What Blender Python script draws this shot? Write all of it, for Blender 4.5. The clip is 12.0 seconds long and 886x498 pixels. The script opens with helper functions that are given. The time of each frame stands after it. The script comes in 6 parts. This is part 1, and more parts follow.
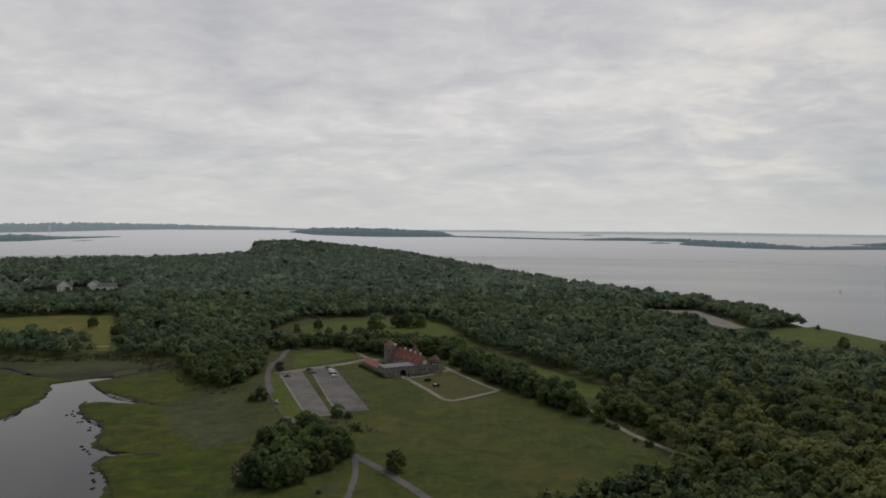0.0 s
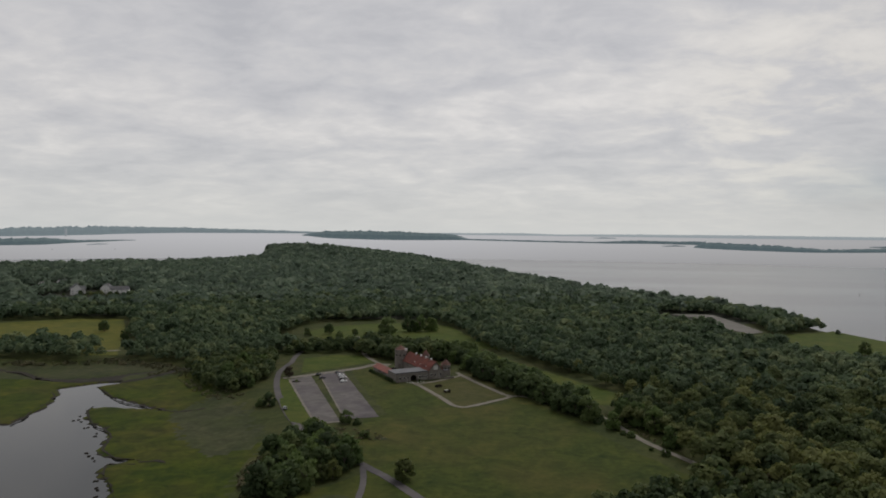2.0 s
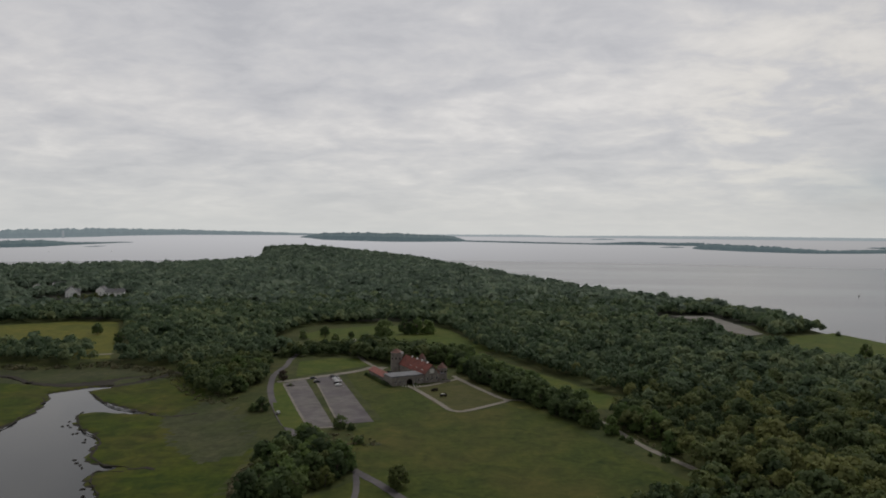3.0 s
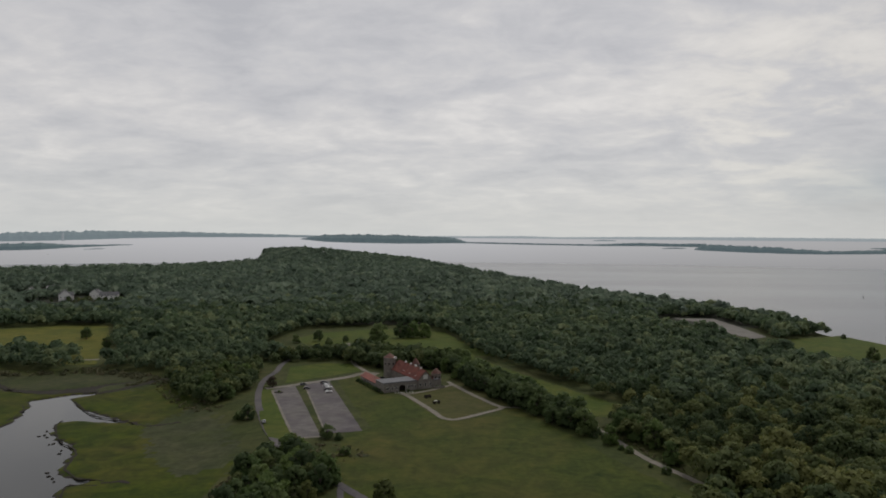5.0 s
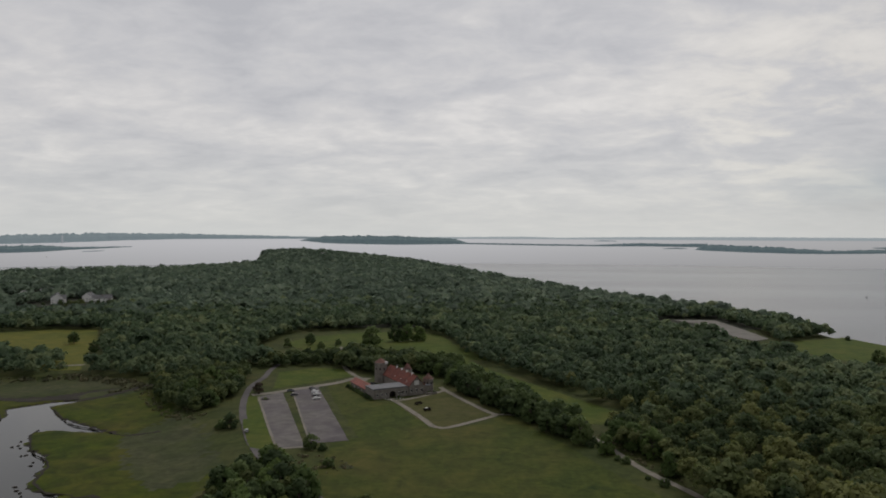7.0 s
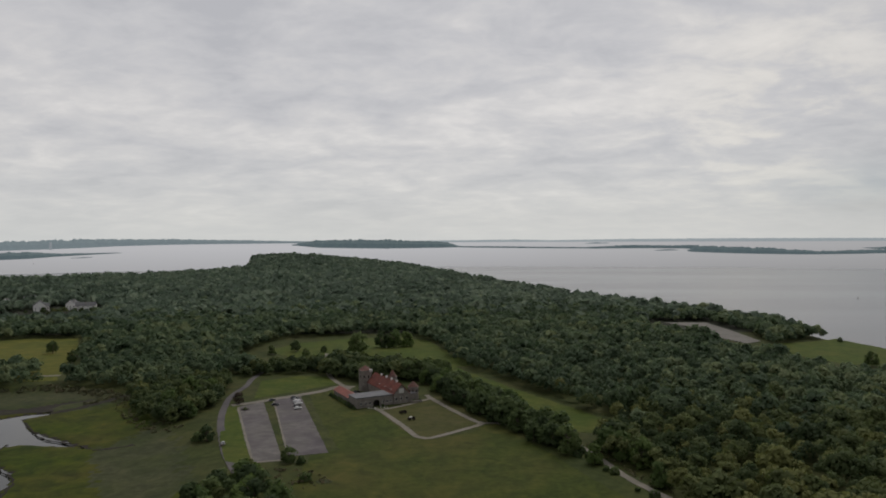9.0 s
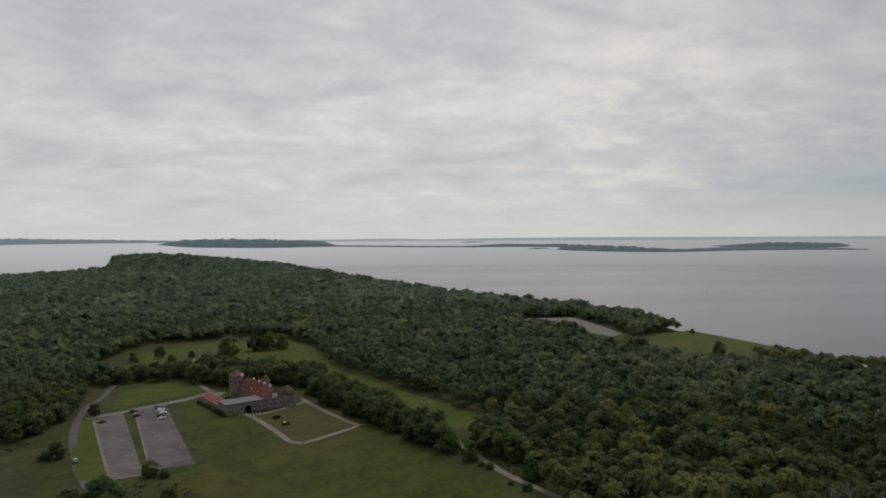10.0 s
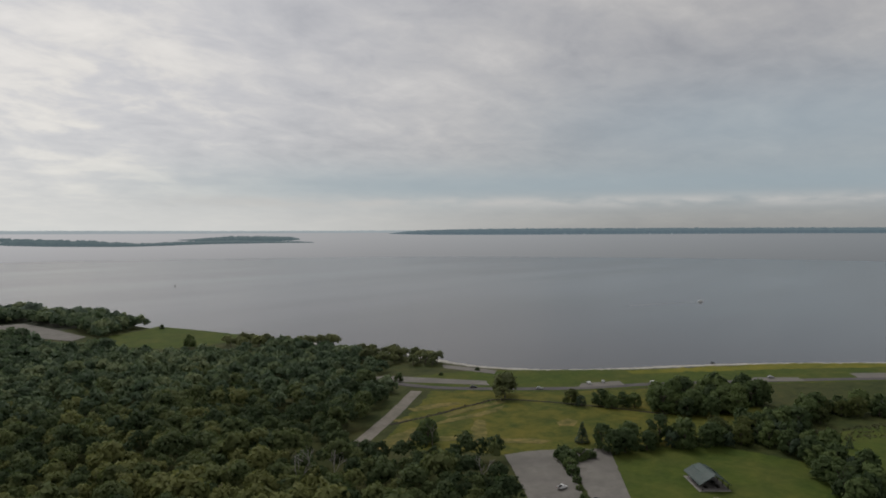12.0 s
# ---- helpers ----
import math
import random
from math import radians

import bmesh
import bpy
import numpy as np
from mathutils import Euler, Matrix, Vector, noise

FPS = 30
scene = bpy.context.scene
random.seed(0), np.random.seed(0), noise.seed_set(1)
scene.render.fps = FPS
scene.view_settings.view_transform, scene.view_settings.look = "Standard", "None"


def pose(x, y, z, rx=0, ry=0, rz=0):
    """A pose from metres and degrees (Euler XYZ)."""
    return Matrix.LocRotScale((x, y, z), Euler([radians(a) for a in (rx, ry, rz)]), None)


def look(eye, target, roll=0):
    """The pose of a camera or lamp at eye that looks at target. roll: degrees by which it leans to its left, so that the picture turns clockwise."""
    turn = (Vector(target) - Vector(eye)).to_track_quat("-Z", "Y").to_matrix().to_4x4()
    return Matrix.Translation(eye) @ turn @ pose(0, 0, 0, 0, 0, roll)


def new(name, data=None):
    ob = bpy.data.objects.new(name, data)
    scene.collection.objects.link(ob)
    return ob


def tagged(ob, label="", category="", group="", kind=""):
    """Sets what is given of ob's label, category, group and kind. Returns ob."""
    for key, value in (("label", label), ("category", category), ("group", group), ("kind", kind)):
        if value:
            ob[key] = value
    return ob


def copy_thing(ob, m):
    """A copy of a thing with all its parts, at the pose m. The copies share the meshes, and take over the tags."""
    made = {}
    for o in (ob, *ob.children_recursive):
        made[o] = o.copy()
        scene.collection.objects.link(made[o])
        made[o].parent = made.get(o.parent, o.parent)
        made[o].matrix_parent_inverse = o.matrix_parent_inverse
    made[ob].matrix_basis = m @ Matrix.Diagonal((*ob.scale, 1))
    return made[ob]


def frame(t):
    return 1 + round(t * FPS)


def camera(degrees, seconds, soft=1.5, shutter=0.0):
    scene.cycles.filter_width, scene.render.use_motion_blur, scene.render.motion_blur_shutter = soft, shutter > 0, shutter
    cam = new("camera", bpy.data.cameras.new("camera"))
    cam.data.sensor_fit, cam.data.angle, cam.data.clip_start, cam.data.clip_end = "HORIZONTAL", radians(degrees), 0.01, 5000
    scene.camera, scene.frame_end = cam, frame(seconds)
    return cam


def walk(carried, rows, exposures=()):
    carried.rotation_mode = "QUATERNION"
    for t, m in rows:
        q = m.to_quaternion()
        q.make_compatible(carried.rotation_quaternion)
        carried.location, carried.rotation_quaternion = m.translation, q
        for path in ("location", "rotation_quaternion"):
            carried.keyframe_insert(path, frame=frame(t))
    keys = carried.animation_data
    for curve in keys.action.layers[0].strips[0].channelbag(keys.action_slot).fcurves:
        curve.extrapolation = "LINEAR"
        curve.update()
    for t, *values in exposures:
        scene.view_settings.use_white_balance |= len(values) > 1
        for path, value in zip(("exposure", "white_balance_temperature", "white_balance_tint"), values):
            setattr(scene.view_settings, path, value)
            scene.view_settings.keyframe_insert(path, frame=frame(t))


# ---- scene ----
from mathutils import geometry

cam = camera(65.4, 12.0, 1.85)
walk(cam, [
    (0, pose(-0.0, -0.0, 100.0, 88.26, -0.64, 0.00)),
    (0.5, pose(0.1, 1.2, 99.9, 88.37, -0.64, 0.12)),
    (1, pose(0.4, 2.7, 99.8, 88.42, -0.59, 0.45)),
    (1.5, pose(0.9, 4.8, 99.9, 88.50, -0.56, 0.87)),
    (2, pose(1.3, 7.3, 100.1, 88.50, -0.57, 1.08)),
    (2.5, pose(1.8, 10.2, 100.1, 88.57, -0.54, 1.03)),
    (3, pose(2.8, 13.4, 100.1, 88.63, -0.48, 0.96)),
    (5, pose(7.8, 27.7, 99.9, 88.77, -0.32, 1.09)),
    (5.5, pose(9.2, 31.3, 99.8, 88.80, -0.25, 1.12)),
    (6, pose(10.8, 35.1, 99.8, 88.80, -0.19, 1.15)),
    (6.5, pose(12.3, 38.5, 99.9, 88.82, -0.15, 1.20)),
    (8.5, pose(17.6, 50.2, 100.3, 89.02, 0.25, 0.85)),
    (9, pose(18.7, 52.5, 100.3, 89.12, 0.36, 0.58)),
    (9.5, pose(19.7, 54.3, 100.3, 89.12, 0.37, -0.07)),
    (9.6, pose(19.7, 54.5, 100.3, 89.11, 0.37, -0.85)),
    (9.7, pose(19.8, 54.8, 100.3, 89.09, 0.37, -2.40)),
    (9.8, pose(19.8, 55.0, 100.3, 89.06, 0.38, -4.50)),
    (9.9, pose(19.9, 55.1, 100.3, 89.02, 0.39, -6.97)),
    (10, pose(19.9, 55.3, 100.3, 88.98, 0.40, -9.52)),
    (10.2, pose(19.8, 55.7, 100.3, 88.86, 0.45, -15.38)),
    (10.5, pose(19.6, 56.3, 100.3, 88.68, 0.48, -23.88)),
    (10.8, pose(19.3, 56.8, 100.3, 88.52, 0.45, -32.10)),
    (11, pose(19.1, 57.2, 100.3, 88.44, 0.36, -38.00)),
    (11.2, pose(19.0, 57.5, 100.3, 88.40, 0.26, -43.90)),
    (11.3, pose(18.9, 57.6, 100.4, 88.38, 0.20, -46.80)),
    (11.4, pose(18.8, 57.7, 100.4, 88.36, 0.16, -49.20)),
    (11.5, pose(18.8, 57.8, 100.4, 88.34, 0.14, -50.60)),
    (11.7, pose(18.7, 58.1, 100.4, 88.33, 0.10, -51.40)),
    (12, pose(18.5, 58.4, 100.4, 88.31, 0.07, -51.84)),
], ((0, 0.0), (9.5, 0.0), (10.5, -0.04), (11.5, -0.02), (12, 0.10)))

# ---- sky and sun: broken grey overcast with a brighter patch round the hidden sun ----
SUN_AZ, SUN_EL = 28.0, 52.0        # degrees clockwise from +y, and above the horizon
SEA = -4.0


def make_world():
    w = bpy.data.worlds.new("overcast_sky")
    scene.world = w
    w.use_nodes = True
    nt = w.node_tree
    nt.nodes.clear()
    N, L = nt.nodes.new, nt.links.new
    out, bg = N("ShaderNodeOutputWorld"), N("ShaderNodeBackground")
    tc = N("ShaderNodeTexCoord")
    sep = N("ShaderNodeSeparateXYZ")
    L(tc.outputs["Generated"], sep.inputs[0])

    def maths(op, a, b=None, clamp=False):
        n = N("ShaderNodeMath")
        n.operation, n.use_clamp = op, clamp
        for i, v in enumerate((a, b)):
            if v is None:
                continue
            if isinstance(v, (int, float)):
                n.inputs[i].default_value = v
            else:
                L(v, n.inputs[i])
        return n.outputs[0]

    x, y, z = sep.outputs
    up = maths("MAXIMUM", z, 0.0)
    den = maths("ADD", up, 0.19)
    cu, cv = maths("DIVIDE", x, den), maths("DIVIDE", y, den)
    comb = N("ShaderNodeCombineXYZ")
    L(cu, comb.inputs[0]), L(cv, comb.inputs[1])

    def clouds(scale, detail, sx, sy, off, rough=0.55, dist=0.4, turn=0.0):
        m = N("ShaderNodeMapping")
        m.inputs["Scale"].default_value = (sx, sy, 1)
        m.inputs["Location"].default_value = off
        m.inputs["Rotation"].default_value = (0, 0, turn)
        n = N("ShaderNodeTexNoise")
        n.inputs["Scale"].default_value, n.inputs["Detail"].default_value = scale, detail
        n.inputs["Roughness"].default_value, n.inputs["Distortion"].default_value = rough, dist
        L(comb.outputs[0], m.inputs[0]), L(m.outputs[0], n.inputs["Vector"])
        return n.outputs["Fac"]

    big = clouds(1.05, 4.0, 0.9, 1.0, (3.1, 1.7, 0), rough=0.5, dist=0.35, turn=0.22)
    mid = clouds(3.0, 6.0, 0.95, 1.05, (0.4, 5.2, 0), rough=0.55, dist=0.5, turn=0.12)
    small = clouds(8.0, 6.0, 0.9, 1.1, (7.4, 2.2, 0), rough=0.62, dist=0.4, turn=0.3)
    mix = maths("ADD", maths("ADD", maths("MULTIPLY", big, 0.42), maths("MULTIPLY", mid, 0.38)), maths("MULTIPLY", small, 0.20))
    ramp = N("ShaderNodeValToRGB")
    el = ramp.color_ramp.elements
    el[0].position, el[0].color = 0.385, (0.490, 0.488, 0.508, 1)
    el[1].position, el[1].color = 0.63, (0.765, 0.738, 0.716, 1)
    for at, c in ((0.47, (0.575, 0.567, 0.578, 1)), (0.53, (0.635, 0.620, 0.618, 1))):
        e = el.new(at)
        e.color = c
    L(mix, ramp.inputs[0])

    def facing(az, elev):
        a, e = radians(az), radians(elev)
        d = N("ShaderNodeVectorMath")
        d.operation = "DOT_PRODUCT"
        L(tc.outputs["Generated"], d.inputs[0])
        d.inputs[1].default_value = (math.sin(a) * math.cos(e), math.cos(a) * math.cos(e), math.sin(e))
        return d.outputs["Value"]

    def ranged(v, a, b, lo, hi):
        m = N("ShaderNodeMapRange")
        m.interpolation_type = "SMOOTHSTEP"
        for key, value in (("From Min", a), ("From Max", b), ("To Min", lo), ("To Max", hi)):
            m.inputs[key].default_value = value
        L(v, m.inputs["Value"])
        return m.outputs[0]

    # the cloud thins towards the sun's side and thickens away from it
    side = ranged(facing(-18, 10), 0.0, 0.96, 0.62, 0.99)
    glow = maths("POWER", maths("MAXIMUM", facing(27, 9), 0.0), 40.0)
    gain = maths("ADD", side, maths("MULTIPLY", glow, 0.02))
    # warm light in the thin cloud on that side
    lit = maths("MULTIPLY", maths("POWER", maths("MAXIMUM", facing(26, 8.5), 0.0), 75.0), ranged(mix, 0.485, 0.575, 0.0, 1.0))
    warm = N("ShaderNodeMix")
    warm.data_type = "RGBA"
    L(maths("MULTIPLY", lit, 0.32), warm.inputs["Factor"])
    L(ramp.outputs[0], warm.inputs[6])
    warm.inputs[7].default_value = (0.88, 0.82, 0.70, 1)
    g2 = N("ShaderNodeVectorMath")
    g2.operation = "SCALE"
    L(warm.outputs[2], g2.inputs[0]), L(gain, g2.inputs["Scale"])
    # the even, pale band low over the horizon
    low = N("ShaderNodeMix")
    low.data_type = "RGBA"
    fac = maths("POWER", maths("SUBTRACT", 1.0, maths("MULTIPLY", up, 5.0), True), 2.5)
    L(maths("MULTIPLY", fac, 0.85), low.inputs["Factor"])
    L(g2.outputs[0], low.inputs[6])
    hz = N("ShaderNodeVectorMath")
    hz.operation = "SCALE"
    hz.inputs[0].default_value = (0.615, 0.63, 0.622)
    L(ranged(facing(-10, 2), 0.10, 0.90, 0.42, 1.0), hz.inputs["Scale"])
    L(hz.outputs[0], low.inputs[7])

    def band(centre, width):
        q = maths("DIVIDE", maths("SUBTRACT", z, centre), width)
        return maths("POWER", 2.718, maths("MULTIPLY", maths("MULTIPLY", q, q), -1.0))

    # blue-grey gap under the cloud deck, and a low white bank in it
    gap = N("ShaderNodeMix")
    gap.data_type = "RGBA"
    L(maths("MULTIPLY", maths("MULTIPLY", band(0.060, 0.030), ranged(facing(66, 3), 0.70, 0.97, 0.0, 1.0)), 0.80), gap.inputs["Factor"])
    L(low.outputs[2], gap.inputs[6])
    gap.inputs[7].default_value = (0.285, 0.35, 0.395, 1)
    veil = N("ShaderNodeMix")
    veil.data_type = "RGBA"
    L(maths("MULTIPLY", maths("MULTIPLY", band(0.13, 0.07), ranged(facing(90, 8), 0.78, 0.99, 0.0, 1.0)), 0.65), veil.inputs["Factor"])
    L(gap.outputs[2], veil.inputs[6])
    veil.inputs[7].default_value = (0.28, 0.345, 0.39, 1)
    bank = N("ShaderNodeMix")
    bank.data_type = "RGBA"
    puff = N("ShaderNodeTexNoise")
    puff.inputs["Scale"].default_value, puff.inputs["Detail"].default_value = 9.0, 6.0
    flat = N("ShaderNodeMapping")
    flat.inputs["Scale"].default_value = (1, 1, 4)
    L(tc.outputs["Generated"], flat.inputs[0]), L(flat.outputs[0], puff.inputs["Vector"])
    shape = ranged(puff.outputs["Fac"], 0.34, 0.56, 0.0, 1.0)
    L(maths("MULTIPLY", maths("MULTIPLY", maths("MULTIPLY", band(0.038, 0.008), shape), ranged(facing(62, 2), 0.76, 0.96, 0.0, 1.0)), 0.8), bank.inputs["Factor"])
    L(veil.outputs[2], bank.inputs[6])
    bank.inputs[7].default_value = (0.48, 0.475, 0.47, 1)
    sky = N("ShaderNodeTexSky")
    sky.sky_type, sky.sun_disc = "NISHITA", False
    sky.sun_elevation, sky.sun_rotation = radians(SUN_EL), radians(SUN_AZ)
    thin = N("ShaderNodeMix")
    thin.data_type = "RGBA"
    thin.inputs["Factor"].default_value = 0.93
    sk = N("ShaderNodeVectorMath")
    sk.operation = "SCALE"
    sk.inputs["Scale"].default_value = 0.08
    L(sky.outputs[0], sk.inputs[0])
    L(sk.outputs[0], thin.inputs[6]), L(bank.outputs[2], thin.inputs[7])
    L(thin.outputs[2], bg.inputs[0])
    bg.inputs[1].default_value = 1.0
    L(bg.outputs[0], out.inputs[0])


make_world()
sun_data = bpy.data.lights.new("sun", "SUN")
sun_data.energy, sun_data.angle, sun_data.color = 1.35, radians(32), (1.0, 0.96, 0.9)
sun = new("sun", sun_data)
sun.matrix_world = look((0, 0, 300), (-math.sin(radians(SUN_AZ)) * 300, -math.cos(radians(SUN_AZ)) * 300, 300 - 300 * math.tan(radians(SUN_EL))))


# ---- materials ----
def material(name, low, high, scale=1.0, rough=0.9, bump=0.0, second=None, second_scale=0.05, second_amount=0.5,
             rand=0.0, tint="", metal=0.0, grain=None, through_light=0.0, mottle=0.0, gloss=0.25):
    """Two colours mixed by fine noise, a third by broad noise, a spread per object or per tree."""
    m = bpy.data.materials.new(name)
    m.use_nodes = True
    nt = m.node_tree
    N, L = nt.nodes.new, nt.links.new
    b = nt.nodes["Principled BSDF"]
    b.inputs["Roughness"].default_value, b.inputs["Metallic"].default_value = rough, metal
    b.inputs["Specular IOR Level"].default_value = gloss
    pos = N("ShaderNodeNewGeometry")
    n = N("ShaderNodeTexNoise")
    n.inputs["Scale"].default_value, n.inputs["Detail"].default_value, n.inputs["Roughness"].default_value = scale, 6, 0.65
    vec = pos.outputs["Position"]
    if grain:
        mp = N("ShaderNodeMapping")
        mp.inputs["Scale"].default_value = grain
        L(vec, mp.inputs[0])
        vec = mp.outputs[0]
    L(vec, n.inputs["Vector"])
    r = N("ShaderNodeValToRGB")
    r.color_ramp.elements[0].position, r.color_ramp.elements[1].position = 0.32, 0.68
    r.color_ramp.elements[0].color, r.color_ramp.elements[1].color = (*low, 1), (*high, 1)
    L(n.outputs["Fac"], r.inputs[0])
    col = r.outputs[0]
    if second:
        n2 = N("ShaderNodeTexNoise")
        n2.inputs["Scale"].default_value, n2.inputs["Detail"].default_value = second_scale, 5
        n2.inputs["Roughness"].default_value = 0.6
        L(pos.outputs["Position"], n2.inputs["Vector"])
        r2 = N("ShaderNodeValToRGB")
        r2.color_ramp.elements[0].position, r2.color_ramp.elements[1].position = 0.42, 0.66
        r2.color_ramp.elements[0].color = (0, 0, 0, 1)
        r2.color_ramp.elements[1].color = (second_amount,) * 3 + (1,)
        L(n2.outputs["Fac"], r2.inputs[0])
        mx = N("ShaderNodeMix")
        mx.data_type = "RGBA"
        L(r2.outputs[0], mx.inputs["Factor"]), L(col, mx.inputs[6])
        mx.inputs[7].default_value = (*second, 1)
        col = mx.outputs[2]
    if mottle:
        n3 = N("ShaderNodeTexNoise")
        n3.inputs["Scale"].default_value, n3.inputs["Detail"].default_value = 0.085, 7
        n3.inputs["Roughness"].default_value, n3.inputs["Distortion"].default_value = 0.68, 0.6
        L(pos.outputs["Position"], n3.inputs["Vector"])
        hv = N("ShaderNodeHueSaturation")
        for key, a, c in (("Value", 1 - mottle, 1 + mottle), ("Hue", 0.5 + mottle * 0.07, 0.5 - mottle * 0.09)):
            mr = N("ShaderNodeMapRange")
            mr.inputs["From Min"].default_value, mr.inputs["From Max"].default_value = 0.32, 0.68
            mr.inputs["To Min"].default_value, mr.inputs["To Max"].default_value = a, c
            L(n3.outputs["Fac"], mr.inputs["Value"]), L(mr.outputs[0], hv.inputs[key])
        L(col, hv.inputs["Color"])
        col = hv.outputs[0]
    if rand:
        if tint:
            src = N("ShaderNodeAttribute")
            src.attribute_name = tint
            value = src.outputs["Fac"]
        else:
            src = N("ShaderNodeObjectInfo")
            value = src.outputs["Random"]
        hs = N("ShaderNodeHueSaturation")
        for key, a, c in (("Value", 1 - rand, 1 + rand), ("Hue", 0.5 + rand * 0.02, 0.5 - rand * (0.17 if tint else 0.07)), ("Saturation", 1.0, 1.0 + rand * 0.25)):
            mr = N("ShaderNodeMapRange")
            mr.inputs["To Min"].default_value, mr.inputs["To Max"].default_value = a, c
            L(value, mr.inputs["Value"]), L(mr.outputs[0], hs.inputs[key])
        L(col, hs.inputs["Color"])
        col = hs.outputs[0]
    L(col, b.inputs["Base Color"])
    if through_light:
        tr, mixer = N("ShaderNodeBsdfTranslucent"), N("ShaderNodeMixShader")
        mixer.inputs[0].default_value = through_light
        L(col, tr.inputs[0]), L(b.outputs[0], mixer.inputs[1]), L(tr.outputs[0], mixer.inputs[2])
        L(mixer.outputs[0], nt.nodes["Material Output"].inputs[0])
    if bump:
        bp = N("ShaderNodeBump")
        bp.inputs["Strength"].default_value, bp.inputs["Distance"].default_value = bump, 0.3
        L(n.outputs["Fac"], bp.inputs["Height"]), L(bp.outputs[0], b.inputs["Normal"])
    return m


def water_material(name, base, ripple, rough, strength):
    m = bpy.data.materials.new(name)
    m.use_nodes = True
    nt = m.node_tree
    N, L = nt.nodes.new, nt.links.new
    b = nt.nodes["Principled BSDF"]
    b.inputs["Base Color"].default_value = (*base, 1)
    b.inputs["Roughness"].default_value = rough
    b.inputs["IOR"].default_value = 1.33
    g = N("ShaderNodeNewGeometry")
    if ripple:
        n = N("ShaderNodeTexNoise")
        n.inputs["Scale"].default_value, n.inputs["Detail"].default_value = ripple, 4
        L(g.outputs["Position"], n.inputs["Vector"])
        bp = N("ShaderNodeBump")
        bp.inputs["Strength"].default_value, bp.inputs["Distance"].default_value = strength, 0.03
        L(n.outputs["Fac"], bp.inputs["Height"]), L(bp.outputs[0], b.inputs["Normal"])
    # slicks: broad streaks of calmer water
    mp = N("ShaderNodeMapping")
    mp.inputs["Scale"].default_value = (0.0012, 0.007, 1)
    mp.inputs["Rotation"].default_value = (0, 0, 0.7)
    L(g.outputs["Position"], mp.inputs[0])
    n = N("ShaderNodeTexNoise")
    n.inputs["Scale"].default_value, n.inputs["Detail"].default_value = 1.0, 5
    L(mp.outputs[0], n.inputs["Vector"])
    mr = N("ShaderNodeMapRange")
    mr.inputs["From Min"].default_value, mr.inputs["From Max"].default_value = 0.35, 0.65
    mr.inputs["To Min"].default_value, mr.inputs["To Max"].default_value = rough * 0.92, rough * 1.09
    L(n.outputs["Fac"], mr.inputs["Value"]), L(mr.outputs[0], b.inputs["Roughness"])
    return m


def far_water(name):
    """Distant bay backdrop: sky shine and haze painted as emission, brightest towards the light side of the sky."""
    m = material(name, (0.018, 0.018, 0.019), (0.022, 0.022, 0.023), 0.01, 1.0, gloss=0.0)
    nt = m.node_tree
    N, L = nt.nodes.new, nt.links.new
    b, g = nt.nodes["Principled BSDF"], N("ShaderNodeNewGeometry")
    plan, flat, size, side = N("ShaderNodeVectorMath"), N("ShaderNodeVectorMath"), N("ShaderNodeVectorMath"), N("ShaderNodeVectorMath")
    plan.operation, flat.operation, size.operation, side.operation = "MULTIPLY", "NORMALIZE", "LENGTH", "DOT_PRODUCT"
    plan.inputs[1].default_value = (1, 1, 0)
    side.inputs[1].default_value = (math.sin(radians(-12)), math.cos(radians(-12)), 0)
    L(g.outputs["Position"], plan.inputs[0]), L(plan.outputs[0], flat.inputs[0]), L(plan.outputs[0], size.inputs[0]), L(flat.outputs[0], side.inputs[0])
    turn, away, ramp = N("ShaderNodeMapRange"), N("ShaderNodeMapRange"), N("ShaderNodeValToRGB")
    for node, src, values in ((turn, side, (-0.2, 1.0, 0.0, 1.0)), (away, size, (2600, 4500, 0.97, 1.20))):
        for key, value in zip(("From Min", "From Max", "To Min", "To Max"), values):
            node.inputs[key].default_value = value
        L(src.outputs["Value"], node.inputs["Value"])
    # emission by bearing stands in for the sky's reflection on the water
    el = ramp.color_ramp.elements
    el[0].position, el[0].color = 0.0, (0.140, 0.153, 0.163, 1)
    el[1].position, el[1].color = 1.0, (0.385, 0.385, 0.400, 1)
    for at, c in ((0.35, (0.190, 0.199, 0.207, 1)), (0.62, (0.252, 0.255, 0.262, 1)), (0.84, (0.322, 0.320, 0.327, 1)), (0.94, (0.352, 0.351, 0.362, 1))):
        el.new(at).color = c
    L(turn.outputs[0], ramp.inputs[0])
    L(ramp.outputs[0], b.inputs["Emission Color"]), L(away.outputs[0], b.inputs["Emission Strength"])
    return m


def hazy(name, woods, haze_glow):
    """Woods of the distant backdrop, miles off; the haze is painted in as an even glow."""
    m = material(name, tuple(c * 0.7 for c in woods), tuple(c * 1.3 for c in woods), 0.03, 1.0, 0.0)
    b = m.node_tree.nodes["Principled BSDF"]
    b.inputs["Emission Color"].default_value = (*haze_glow, 1)
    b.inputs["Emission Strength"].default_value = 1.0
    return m


